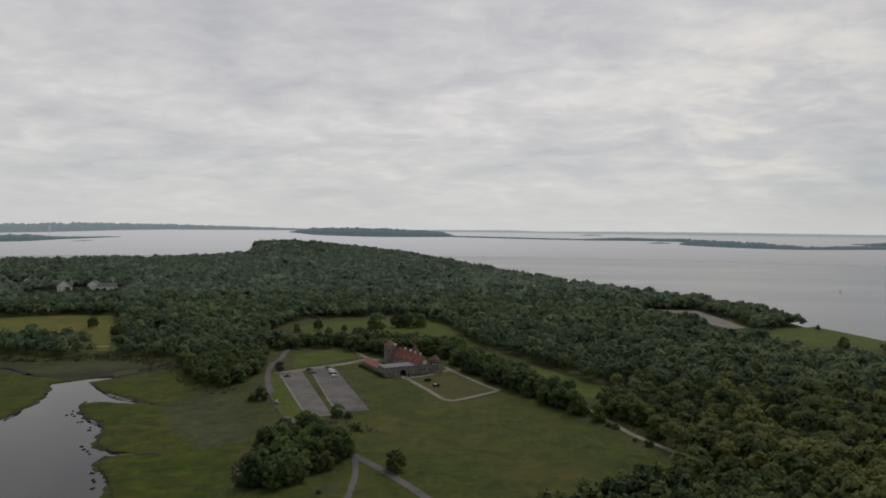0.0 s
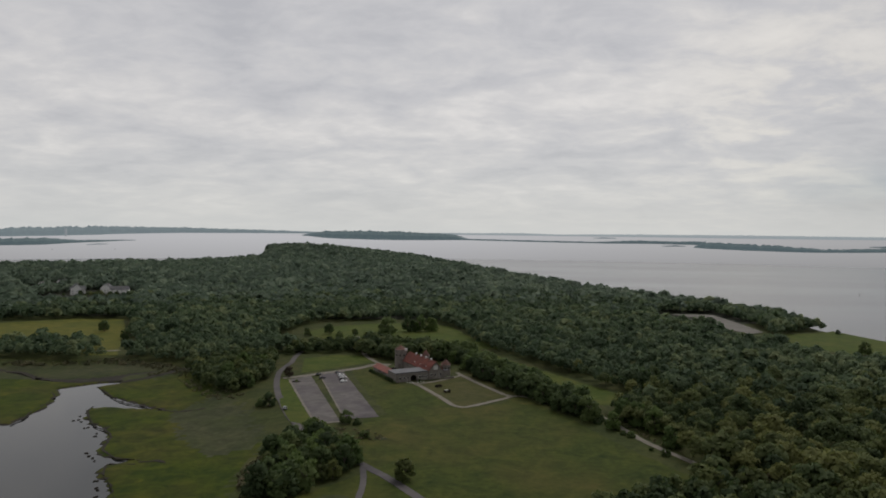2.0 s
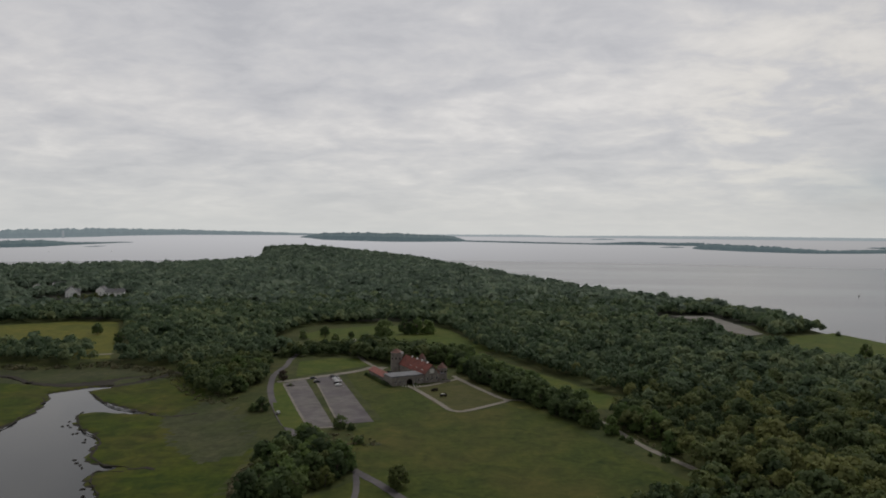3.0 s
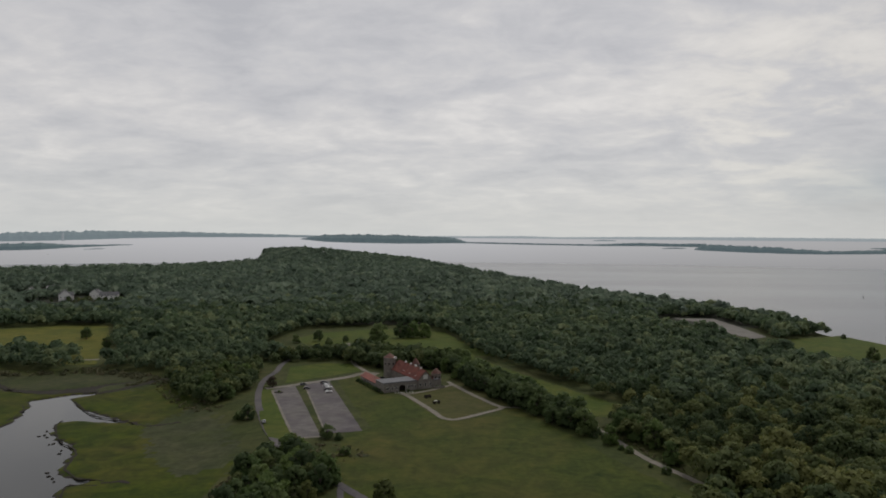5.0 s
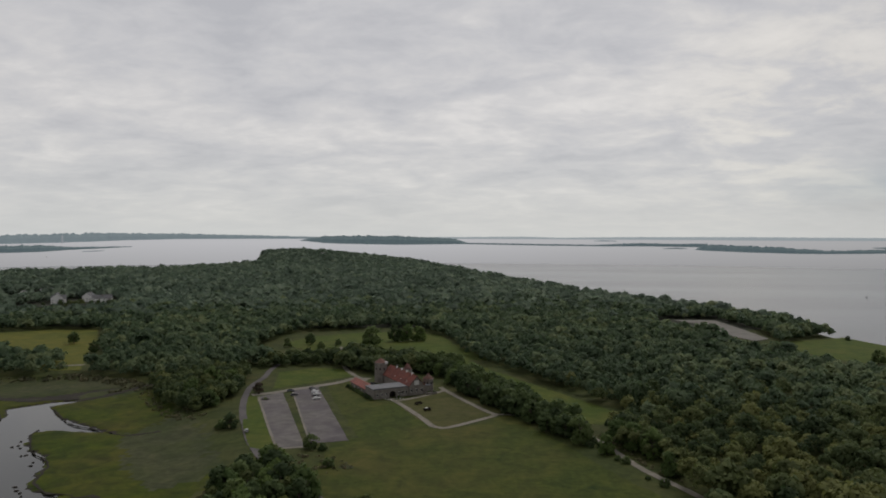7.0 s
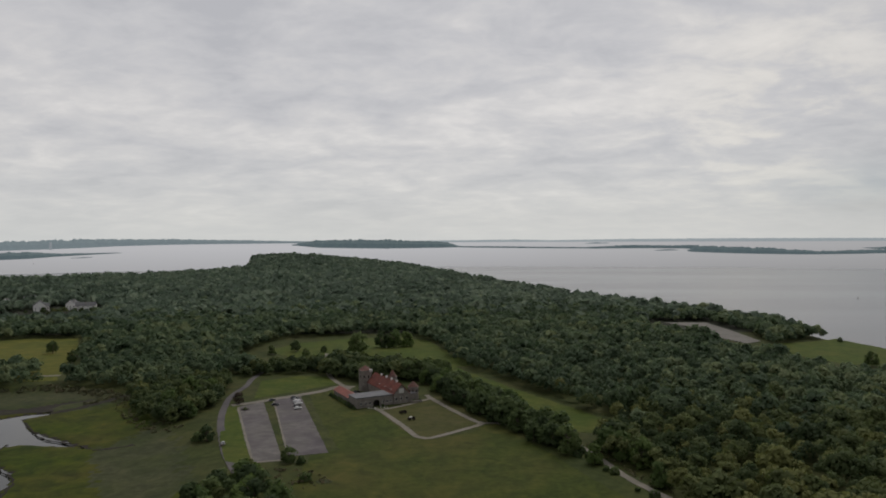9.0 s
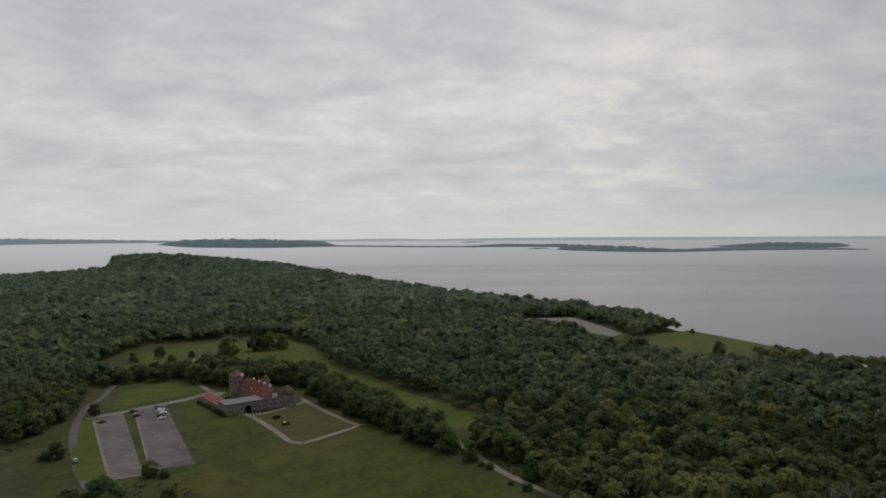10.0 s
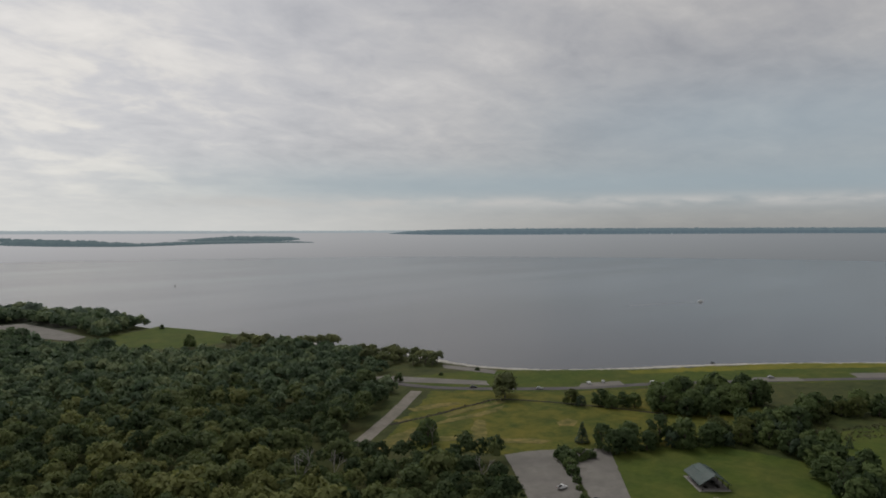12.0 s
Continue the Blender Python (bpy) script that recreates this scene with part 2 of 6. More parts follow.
M = {
    "sea": water_material("bay_water", (0.042, 0.041, 0.045), 0, 0.175, 0),
    "far_sea": far_water("far_bay_painted_shine"),
    "pond": water_material("still_pond_water", (0.03, 0.032, 0.03), 0.8, 0.06, 0.15),
    "meadow": material("meadow_ground", (0.026, 0.038, 0.009), (0.046, 0.056, 0.015), 0.35, 0.95, 0.3, (0.062, 0.058, 0.023), 0.022, 0.5, mottle=0.28, gloss=0.15),
    "field": material("mown_field_grass", (0.024, 0.038, 0.005), (0.047, 0.061, 0.010), 0.30, 0.95, 0.3, (0.064, 0.060, 0.015), 0.020, 0.7, mottle=0.28, gloss=0.15),
    "worn": material("worn_brownish_lawn", (0.038, 0.043, 0.011), (0.062, 0.064, 0.018), 0.3, 0.95, 0.2, (0.074, 0.068, 0.026), 0.05, 0.6, mottle=0.2, gloss=0.15),
    "lawn": material("lawn_grass", (0.037, 0.058, 0.007), (0.056, 0.080, 0.012), 0.3, 0.95, 0.2, (0.074, 0.080, 0.017), 0.03, 0.6, mottle=0.2, gloss=0.15),
    "marsh": material("salt_marsh_grass", (0.020, 0.036, 0.002), (0.044, 0.061, 0.003), 0.16, 0.95, 0.3, (0.056, 0.050, 0.011), 0.018, 0.7, mottle=0.36, gloss=0.15),
    "reeds": material("brown_reeds", (0.034, 0.041, 0.017), (0.060, 0.062, 0.031), 0.3, 0.95, 0.4, (0.029, 0.043, 0.010), 0.03, 0.7, mottle=0.28, gloss=0.15),
    "mud": material("marsh_mud", (0.014, 0.012, 0.010), (0.031, 0.026, 0.019), 0.6, 0.95, 0.3),
    "floor": material("forest_floor", (0.011, 0.014, 0.007), (0.026, 0.029, 0.014), 0.25, 0.95, 0.3),
    "dry": material("dry_yellow_grass", (0.118, 0.102, 0.027), (0.195, 0.160, 0.058), 0.3, 0.95, 0.2, (0.052, 0.062, 0.013), 0.12, 0.9, mottle=0.3, gloss=0.15),
    "rough": material("uncut_meadow_grass", (0.042, 0.056, 0.008), (0.070, 0.082, 0.013), 0.35, 0.95, 0.3, (0.128, 0.112, 0.017), 0.035, 0.8, mottle=0.30, gloss=0.15),
    "hay": material("yellow_hay_grass", (0.076, 0.080, 0.012), (0.110, 0.106, 0.018), 0.15, 0.95, 0.2, (0.050, 0.068, 0.011), 0.02, 0.7, mottle=0.22, gloss=0.15),
    "gold": material("yellow_flowering_grass", (0.105, 0.108, 0.012), (0.160, 0.148, 0.020), 0.15, 0.95, 0.2, (0.060, 0.080, 0.012), 0.03, 0.5, mottle=0.2, gloss=0.15),
    "asphalt": material("worn_asphalt", (0.058, 0.053, 0.058), (0.085, 0.078, 0.082), 0.25, 0.9, 0.1, (0.116, 0.105, 0.099), 0.05, 0.6, mottle=0.15),
    "lot": material("weathered_parking_asphalt", (0.092, 0.083, 0.082), (0.132, 0.121, 0.114), 0.18, 0.9, 0.1, (0.074, 0.064, 0.072), 0.035, 0.9, mottle=0.26),
    "pale_lot": material("pale_sunbleached_asphalt", (0.125, 0.118, 0.105), (0.175, 0.165, 0.148), 0.2, 0.9, 0.1, (0.105, 0.098, 0.090), 0.05, 0.6, mottle=0.13),
    "gravel": material("pale_gravel_path", (0.143, 0.129, 0.112), (0.204, 0.187, 0.160), 0.5, 0.95, 0.2, (0.109, 0.102, 0.075), 0.06, 0.5, mottle=0.18),
    "concrete": material("pale_concrete", (0.204, 0.190, 0.177), (0.272, 0.258, 0.238), 0.5, 0.9, 0.05),
    "sand": material("shore_stones_and_sand", (0.24, 0.23, 0.21), (0.44, 0.42, 0.38), 0.8, 0.95, 0.4),
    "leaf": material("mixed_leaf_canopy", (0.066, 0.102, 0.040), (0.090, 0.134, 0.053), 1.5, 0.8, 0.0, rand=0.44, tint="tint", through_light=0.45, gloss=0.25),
    # paler, bluer leaves with distance: aerial haze painted into the base colour
    "leaf_mid": material("mid_canopy_painted_haze", (0.088, 0.138, 0.072), (0.114, 0.170, 0.088), 0.6, 0.8, 0.0, rand=0.38, tint="tint", through_light=0.45, gloss=0.3),
    "leaf_far": material("far_canopy_painted_haze", (0.112, 0.160, 0.112), (0.138, 0.192, 0.134), 0.15, 0.8, 0.0, rand=0.32, tint="tint", through_light=0.45, gloss=0.3),
    "leaf_tree": material("tree_leaves", (0.062, 0.096, 0.037), (0.086, 0.126, 0.049), 0.8, 0.8, 0.0, rand=0.38, through_light=0.45, gloss=0.25),
    "leaf_light": material("fresh_green_leaves", (0.070, 0.116, 0.034), (0.110, 0.160, 0.050), 0.8, 0.8, 0.0, rand=0.2, through_light=0.45, gloss=0.25),
    "leaf_pale": material("pale_olive_leaves", (0.112, 0.134, 0.058), (0.165, 0.188, 0.085), 0.8, 0.8, 0.0, rand=0.25, through_light=0.5),
    "leaf_olive": material("olive_leaves", (0.066, 0.086, 0.026), (0.105, 0.126, 0.044), 0.6, 0.85, rand=0.2, through_light=0.5),
    "scrub": material("scrub_leaves", (0.092, 0.100, 0.050), (0.150, 0.148, 0.085), 0.8, 0.9, 0.0, rand=0.40, tint="tint", through_light=0.3),
    "dead": material("bleached_dead_wood", (0.20, 0.19, 0.17), (0.32, 0.30, 0.27), 2.0, 0.9, 0.2),
    "leaf_dark": material("dark_needle_leaves", (0.020, 0.036, 0.020), (0.036, 0.056, 0.028), 0.8, 0.85, 0.0, rand=0.2),
    "leaf_red": material("dark_reddish_leaves", (0.035, 0.028, 0.020), (0.060, 0.045, 0.030), 0.8, 0.85, 0.0, rand=0.2),
    "bark": material("grey_brown_bark", (0.06, 0.05, 0.04), (0.13, 0.11, 0.09), 3.0, 0.95, 0.4, grain=(1, 1, 0.2)),
    # backdrop tones: the haze in front of each is painted as emission
    "isle": hazy("far_woods_painted_haze", (0.046, 0.060, 0.050), (0.062, 0.086, 0.100)),
    "isle_far": hazy("farther_shore_painted_haze", (0.046, 0.060, 0.050), (0.138, 0.168, 0.188)),
    "isle_blue": hazy("built_shore_painted_blue_haze", (0.046, 0.060, 0.050), (0.075, 0.105, 0.130)),
    "hazy_masonry": hazy("pale_masonry_painted_haze", (0.10, 0.10, 0.10), (0.175, 0.195, 0.212)),
    "isle_haze": hazy("faint_shore_painted_haze", (0.046, 0.060, 0.050), (0.262, 0.292, 0.315)),
}


# ---- plan of the land ----
def dense(points, step, wobble=0.0, seed=0):
    """A closed outline with points every step metres, made uneven."""
    rng = np.random.default_rng(seed)
    p = np.array(points, float)
    out = []
    for a, b in zip(p, np.roll(p, -1, axis=0)):
        n = max(1, int(np.hypot(*(b - a)) / step))
        for k in range(n):
            out.append(a + (b - a) * k / n)
    out = np.array(out)
    if wobble:
        out += rng.normal(0, wobble, out.shape)
    return out


def inside(P, poly):
    x, y = P[:, 0], P[:, 1]
    c = np.zeros(len(P), bool)
    q = np.array(poly, float)
    for (x0, y0), (x1, y1) in zip(q, np.roll(q, -1, axis=0)):
        if y0 == y1:
            continue
        hit = ((y0 > y) != (y1 > y)) & (x < (x1 - x0) * (y - y0) / (y1 - y0) + x0)
        c ^= hit
    return c


def signed(P, poly):
    """Distance to the outline, positive inside."""
    q = np.array(poly, float)
    best = np.full(len(P), 1e12)
    for a, b in zip(q, np.roll(q, -1, axis=0)):
        d = b - a
        t = np.clip(((P - a) @ d) / max(d @ d, 1e-9), 0, 1)
        v = P - a - t[:, None] * d
        best = np.minimum(best, (v * v).sum(1))
    return np.where(inside(P, poly), 1, -1) * np.sqrt(best)


LAND = [(1000, -400), (813.1, -98.5), (642.3, 115.9), (564.6, 205.3), (496.1, 266.0), (467.4, 296.8), (449.4, 329.0), (441.3, 355.9), (441.9, 391.7), (446.1, 445.1),
        (431.7, 562.3), (410, 663), (400, 737), (403, 834), (361, 962), (285, 1095), (213, 1274), (78, 1701), (-60, 2269), (-139, 2521),
        (-293, 2651), (-460, 2652), (-601, 2544), (-669, 2349), (-735, 2121), (-800, 1898), (-897, 1927), (-998, 1782),
        (-1141, 1702), (-1486, 1621), (-1684, 1043), (-1711, -346.3)]
POND = [(-291.5, 245.1), (-290.3, 336.5), (-253.6, 353.2), (-232.3, 363), (-234.1, 376.3), (-233.1, 389.9), (-236.9, 413.1), (-247.3, 434), (-252.9, 445.4), (-240.7, 457.8), (-224.7, 466.5),
        (-220.9, 460.8), (-230.3, 449.6), (-217.1, 431.7), (-198, 415), (-173.2, 401.5), (-159.5, 393.4), (-178, 397.4), (-198, 400.3), (-207.5, 396.9), (-204.7, 386.3), (-192.3, 367.3),
        (-179.8, 358), (-173.1, 348.5), (-167.4, 334.9), (-164.5, 322.3), (-159.7, 316.5), (-149.1, 312), (-136.7, 309.9), (-148.1, 307.1), (-151.9, 304),
        (-151, 297.2), (-146.1, 290.4), (-139.4, 281.8), (-132.6, 271.1), (-128.7, 246.6)]
MARSH = [(-320.5, 196.3), (-330, 500.7), (-241.6, 530.4), (-184.7, 504.8), (-146.3, 433.2), (-115.3, 395.3), (-89.9, 327), (-85.9, 257.6), (-97.6, 197.8)]
CREEK = [(-316.5, 487.6), (-269.8, 462), (-248.3, 467.1), (-228.5, 464.3), (-225.7, 485), (-194.4, 511.4), (-197.3, 519.1), (-235.1, 490.3), (-249.2, 476.8), (-271.7, 471.6), (-316.3, 497)]
pond_line = dense(POND, 5, 0.9, 4)


def smooth(a, b, x):
    t = np.clip((x - a) / (b - a), 0, 1)
    return t * t * (3 - 2 * t)


def height(P):
    d = signed(P, LAND)
    h = np.clip(d * 0.28 - 5.2, -9, 0)
    bluff = smooth(-14, 16, P[:, 0] + 0.2755 * P[:, 1])
    hill = 38 * np.exp(-(((P[:, 0] + 575) / np.where(P[:, 0] < -575, 420, 290)) ** 2 + ((P[:, 1] - 2440) / 480) ** 2)) * bluff
    hill += 1.5 * np.exp(-(((P[:, 0] + 860) / 280) ** 2 + ((P[:, 1] - 1690) / 240) ** 2))
    hill += 8 * np.exp(-(((P[:, 0] + 150) / 300) ** 2 + ((P[:, 1] - 1500) / 450) ** 2)) * smooth(800, 1150, P[:, 1])
    h += hill * smooth(4, 40, d)
    m = smooth(-25, 18, signed(P, MARSH))
    h = h * (1 - m) + (-3.35) * m
    near = (P[:, 0] < -80) & (P[:, 0] > -360) & (P[:, 1] > 180) & (P[:, 1] < 560)
    if near.any():
        w = signed(P[near], pond_line)
        c = signed(P[near], CREEK)
        h[near] -= 1.9 * smooth(-0.6, 2.6, w) + 0.55 * smooth(-1, 3, c)
    return h


def ground_at(x, y):
    return float(height(np.array([[x, y]], float))[0])


# ---- mesh helpers ----
def mesh_object(name, verts, faces, mats, parent=None, slots=None, smooth_faces=False):
    me = bpy.data.meshes.new(name)
    me.from_pydata([tuple(v) for v in verts], [], [tuple(f) for f in faces])
    for m in (mats if isinstance(mats, (list, tuple)) else [mats]):
        me.materials.append(m)
    if slots is not None:
        me.polygons.foreach_set("material_index", np.array(slots, np.int32))
    if smooth_faces:
        me.polygons.foreach_set("use_smooth", np.ones(len(me.polygons), bool))
    me.update()
    ob = new(name, me)
    if parent:
        ob.parent = parent
    return ob


def part(name, bm, mat, parent, label=""):
    me = bpy.data.meshes.new(name)
    bm.to_mesh(me)
    bm.free()
    me.materials.append(mat)
    ob = new(name, me)
    ob.parent = parent
    if label:
        ob["label"] = label
    return ob


def box_bm(bm, x0, x1, y0, y1, z0, z1, bevel=0.0):
    r = bmesh.ops.create_cube(bm, size=1)
    bmesh.ops.transform(bm, matrix=Matrix.Translation(((x0 + x1) / 2, (y0 + y1) / 2, (z0 + z1) / 2)) @ Matrix.Diagonal((x1 - x0, y1 - y0, z1 - z0, 1)), verts=r["verts"])
    if bevel:
        edges = list({e for v in r["verts"] for e in v.link_edges})
        bmesh.ops.bevel(bm, geom=edges, offset=bevel, segments=2, affect="EDGES")
    return bm


def box(x0, x1, y0, y1, z0, z1, bevel=0.0):
    return box_bm(bmesh.new(), x0, x1, y0, y1, z0, z1, bevel)


def empty(name, m, label, category, group="", kind=""):
    ob = new(name)
    ob.matrix_world = m
    return tagged(ob, label, category, group, kind)


def patch(name, outline, z, mat, label, category, wobble=0.25, step=3.0, seed=1):
    """A laid surface: a closed outline with slightly uneven edge and a real thickness down to the ground."""
    p = dense(outline, step, wobble, seed)
    bm = bmesh.new()
    n = len(p)
    flat = geometry.delaunay_2d_cdt([Vector((x, y)) for x, y in p], [(i, (i + 1) % n) for i in range(n)], [], 1, 1e-4)
    sheet = [bm.verts.new((v.x, v.y, z)) for v in flat[0]]
    for f in flat[2]:
        bm.faces.new([sheet[i] for i in f])
    for f in bm.faces:
        f.normal_update()
        if f.normal.z < 0:
            f.normal_flip()
    top = [bm.verts.new((x, y, z)) for x, y in p]
    low = [bm.verts.new((x, y, z - 0.3)) for x, y in p]
    for i in range(n):
        bm.faces.new((top[i], low[i], low[(i + 1) % n], top[(i + 1) % n]))
    me = bpy.data.meshes.new(name)
    bm.to_mesh(me)
    bm.free()
    me.materials.append(mat)
    return tagged(new(name, me), label, category, kind="structure")


def curve_points(pts, step=3.0):
    """A smooth line through a few points."""
    p = [np.array(a, float) for a in pts]
    p = [2 * p[0] - p[1], *p, 2 * p[-1] - p[-2]]
    out = []
    for i in range(1, len(p) - 2):
        n = max(2, int(np.hypot(*(p[i + 1] - p[i])) / step))
        for k in range(n):
            t = k / n
            out.append(0.5 * (2 * p[i] + (p[i + 1] - p[i - 1]) * t + (2 * p[i - 1] - 5 * p[i] + 4 * p[i + 1] - p[i + 2]) * t ** 2
                              + (3 * p[i] - p[i - 1] - 3 * p[i + 1] + p[i + 2]) * t ** 3))
    out.append(p[-2])
    return np.array(out)


def ribbon(name, pts, width, z, mat, label, category, wobble=0.12, seed=2):
    rng = np.random.default_rng(seed)
    c = curve_points(pts)
    d = np.gradient(c, axis=0)
    nrm = np.stack([-d[:, 1], d[:, 0]], 1) / np.linalg.norm(d, axis=1)[:, None]
    w = width / 2 + rng.normal(0, wobble, (len(c), 2))
    a, b = c + nrm * w[:, :1], c - nrm * w[:, 1:]
    n = len(c)
    h = np.maximum(height(c), -3.3) + z
    v = [(*a[i], h[i]) for i in range(n)] + [(*b[i], h[i]) for i in range(n)] + [(*a[i], h[i] - 0.4) for i in range(n)] + [(*b[i], h[i] - 0.4) for i in range(n)]
    f = []
    for i in range(n - 1):
        f += [(i + n, i + n + 1, i + 1, i), (i, i + 1, i + 1 + 2 * n, i + 2 * n), (i + 3 * n, i + 1 + 3 * n, i + 1 + n, i + n)]
    return tagged(mesh_object(name, v, f, mat), label, category, kind="structure")


# ---- ground and water ----
def make_ground():
    xs = np.concatenate([np.arange(-1950, -360, 30), np.arange(-360, -70, 3.0), np.arange(-70, 330, 10), np.arange(330, 620, 5), np.arange(620, 1001, 20)])
    ys = np.concatenate([np.arange(-400, 60, 30), np.arange(60, 240, 6), np.arange(240, 560, 3.0), np.arange(560, 780, 8), np.arange(780, 2840, 22)])
    X, Y = np.meshgrid(xs, ys)
    P = np.stack([X.ravel(), Y.ravel()], 1)
    h = height(P)
    nx, ny = len(xs), len(ys)
    i = np.arange((nx - 1) * (ny - 1))
    a = (i // (nx - 1)) * nx + i % (nx - 1)
    F = np.stack([a, a + 1, a + nx + 1, a + nx], 1)
    C, hc = P[F].mean(1), h[F].mean(1)
    keep = hc > -8.9
    F, C, hc = F[keep], C[keep], hc[keep]
    slot = np.zeros(len(F), int)
    rng = np.random.default_rng(3)
    jig = C + rng.normal(0, 2.0, C.shape)
    slot[inside(jig, [(a * 1.0, b) for a, b in MARSH])] = 1
    reed = inside(jig, [(-146.3, 433.2), (-115.3, 395.3), (-89.9, 331.9), (-109.4, 314.3), (-131.7, 340.1), (-155.8, 385.4)]) | inside(jig, [(-330, 500.7), (-241.6, 530.4), (-184.7, 504.8), (-208.4, 469), (-330.6, 468.9)])
    slot[reed] = 2
    slot[(hc < -3.75) & (C[:, 0] < -80) & (C[:, 0] > -340) & (C[:, 1] < 560)] = 3
    far = C[:, 1] > 790
    slot[far] = 4
    slot[(hc < -1.2) & ((C[:, 0] > 60) | (C[:, 1] > 700))] = 5
    v = np.column_stack([P, h])
    ob = mesh_object("ground", v, F, [M["meadow"], M["marsh"], M["reeds"], M["mud"], M["floor"], M["sand"]], slots=slot, smooth_faces=True)
    tagged(ob, "grassy and wooded coastal land with salt marsh and shore", "ground", kind="structure")


HORIZON = 0.30                     # degrees by which the water's far edge lies under the eye


def make_sea():
    """The bay: flat near by, its far reaches a backdrop lifted to where the horizon lies."""
    n = 144
    turn = [2 * math.pi * k / n for k in range(n)]
    near = (1, 150, 300, 500, 800, 1200, 1700, 2200, 2600)
    for name, rings, mat, label, kind in (("water", near, M["sea"], "wide calm grey bay under an overcast sky", "water"),
                                          ("backdrop_water", np.linspace(2600, 4880, 26), M["far_sea"], "far reaches of the bay, pale with painted sky shine", "water")):
        v, f = [], []
        for r in rings:
            e = np.interp(r, [2600, 4880], [math.atan(104 / 2600), math.radians(HORIZON)])
            z = SEA if r <= 2600 else 100 - r * math.tan(e)
            v += [(r * math.sin(a), r * math.cos(a), z) for a in turn]
        for k in range(n):
            for j in range(len(rings) - 1):
                o = j * n
                f.append((o + k, o + (k + 1) % n, o + n + (k + 1) % n, o + n + k)[::-1])
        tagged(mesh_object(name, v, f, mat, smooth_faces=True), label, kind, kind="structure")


def far_place(az, el):
    """Where a far shore lies on the lifted bay: the plan point for a bearing and a depression of its waterline."""
    r = np.interp(-el, [HORIZON, math.degrees(math.atan(104 / 2600))], [4870, 2600])
    return r * math.sin(math.radians(az)), r * math.cos(math.radians(az)), 100 - r * math.tan(math.radians(max(-el, HORIZON)))


def far_land(name, line, mat, label, depth=120, seed=0, rough=0.12):
    """A wooded shore far off: line gives bearing, waterline and skyline in degrees along it."""
    rng = np.random.default_rng(seed)
    az, low, top = np.array(line).T
    A = np.arange(az[0], az[-1] + 0.001, 0.045)
    E, T = np.interp(A, az, low), np.interp(A, az, top)
    wood = np.convolve(rng.normal(0, 1, len(A) + 8), np.hanning(9) / 2.2, "valid")
    v, f = [], []
    m = 5
    for a, e, t, w in zip(A, E, T, wood):
        x, y, z = far_place(a, e)
        r = math.hypot(x, y)
        tall = max(1.5, (t - max(e, -4)) * math.radians(1) * r) * (1 + rough * w)
        for k, (u, h) in enumerate(((0, -1 / tall), (0.02, 0.55), (0.35, 1.0), (0.7, 0.9), (1, 0.2))):
            rr = min(r + depth * u, 4960)
            jig = 1 + rng.normal(0, rough * 0.35) if 0 < k < m - 1 else 1
            v.append((rr * math.sin(math.radians(a)), rr * math.cos(math.radians(a)), z + tall * h * jig))
    for i in range(len(A) - 1):
        for k in range(m - 1):
            f.append((i * m + k, (i + 1) * m + k, (i + 1) * m + k + 1, i * m + k + 1))
    ob = mesh_object(name, v, f, mat)
    return tagged(ob, label, "island", kind="structure")


def make_pond():
    """Still water in the marsh, a hand's width over the level of the bay."""
    p = dense([(-315, 215), (-315, 350), (-265, 372), (-265, 462), (-215, 475), (-150, 405), (-125, 312), (-115, 215)], 20)
    ob = mesh_object("water_pond", [(x, y, SEA + 0.03) for x, y in p], [tuple(range(len(p)))], M["pond"])
    tagged(ob, "still dark tidal pond winding into the marsh", "water", kind="structure")


make_ground()
make_sea()
make_pond()
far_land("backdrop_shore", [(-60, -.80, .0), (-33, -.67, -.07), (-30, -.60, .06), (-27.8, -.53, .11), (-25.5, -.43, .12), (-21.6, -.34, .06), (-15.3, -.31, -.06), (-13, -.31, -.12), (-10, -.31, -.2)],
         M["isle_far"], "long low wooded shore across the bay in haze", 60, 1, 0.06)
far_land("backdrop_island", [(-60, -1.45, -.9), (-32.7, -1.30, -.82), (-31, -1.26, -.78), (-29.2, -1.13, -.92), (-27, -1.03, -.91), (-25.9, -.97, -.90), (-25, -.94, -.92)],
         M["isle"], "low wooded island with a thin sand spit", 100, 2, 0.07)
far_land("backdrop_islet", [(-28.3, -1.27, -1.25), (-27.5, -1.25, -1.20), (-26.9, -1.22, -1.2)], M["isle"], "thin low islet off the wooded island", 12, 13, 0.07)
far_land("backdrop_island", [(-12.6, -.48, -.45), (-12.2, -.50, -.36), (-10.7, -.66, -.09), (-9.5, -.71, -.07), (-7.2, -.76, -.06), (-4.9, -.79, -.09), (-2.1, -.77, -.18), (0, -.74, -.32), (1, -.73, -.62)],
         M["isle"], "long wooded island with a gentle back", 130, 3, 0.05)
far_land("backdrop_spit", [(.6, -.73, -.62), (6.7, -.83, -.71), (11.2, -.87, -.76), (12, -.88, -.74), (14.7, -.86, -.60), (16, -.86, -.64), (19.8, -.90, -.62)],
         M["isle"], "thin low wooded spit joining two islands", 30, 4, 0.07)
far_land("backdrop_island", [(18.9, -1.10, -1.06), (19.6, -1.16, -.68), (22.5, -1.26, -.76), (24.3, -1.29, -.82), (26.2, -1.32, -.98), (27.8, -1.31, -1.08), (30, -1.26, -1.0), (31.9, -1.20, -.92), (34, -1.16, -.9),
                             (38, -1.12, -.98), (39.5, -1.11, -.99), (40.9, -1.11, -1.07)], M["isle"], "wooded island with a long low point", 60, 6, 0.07)
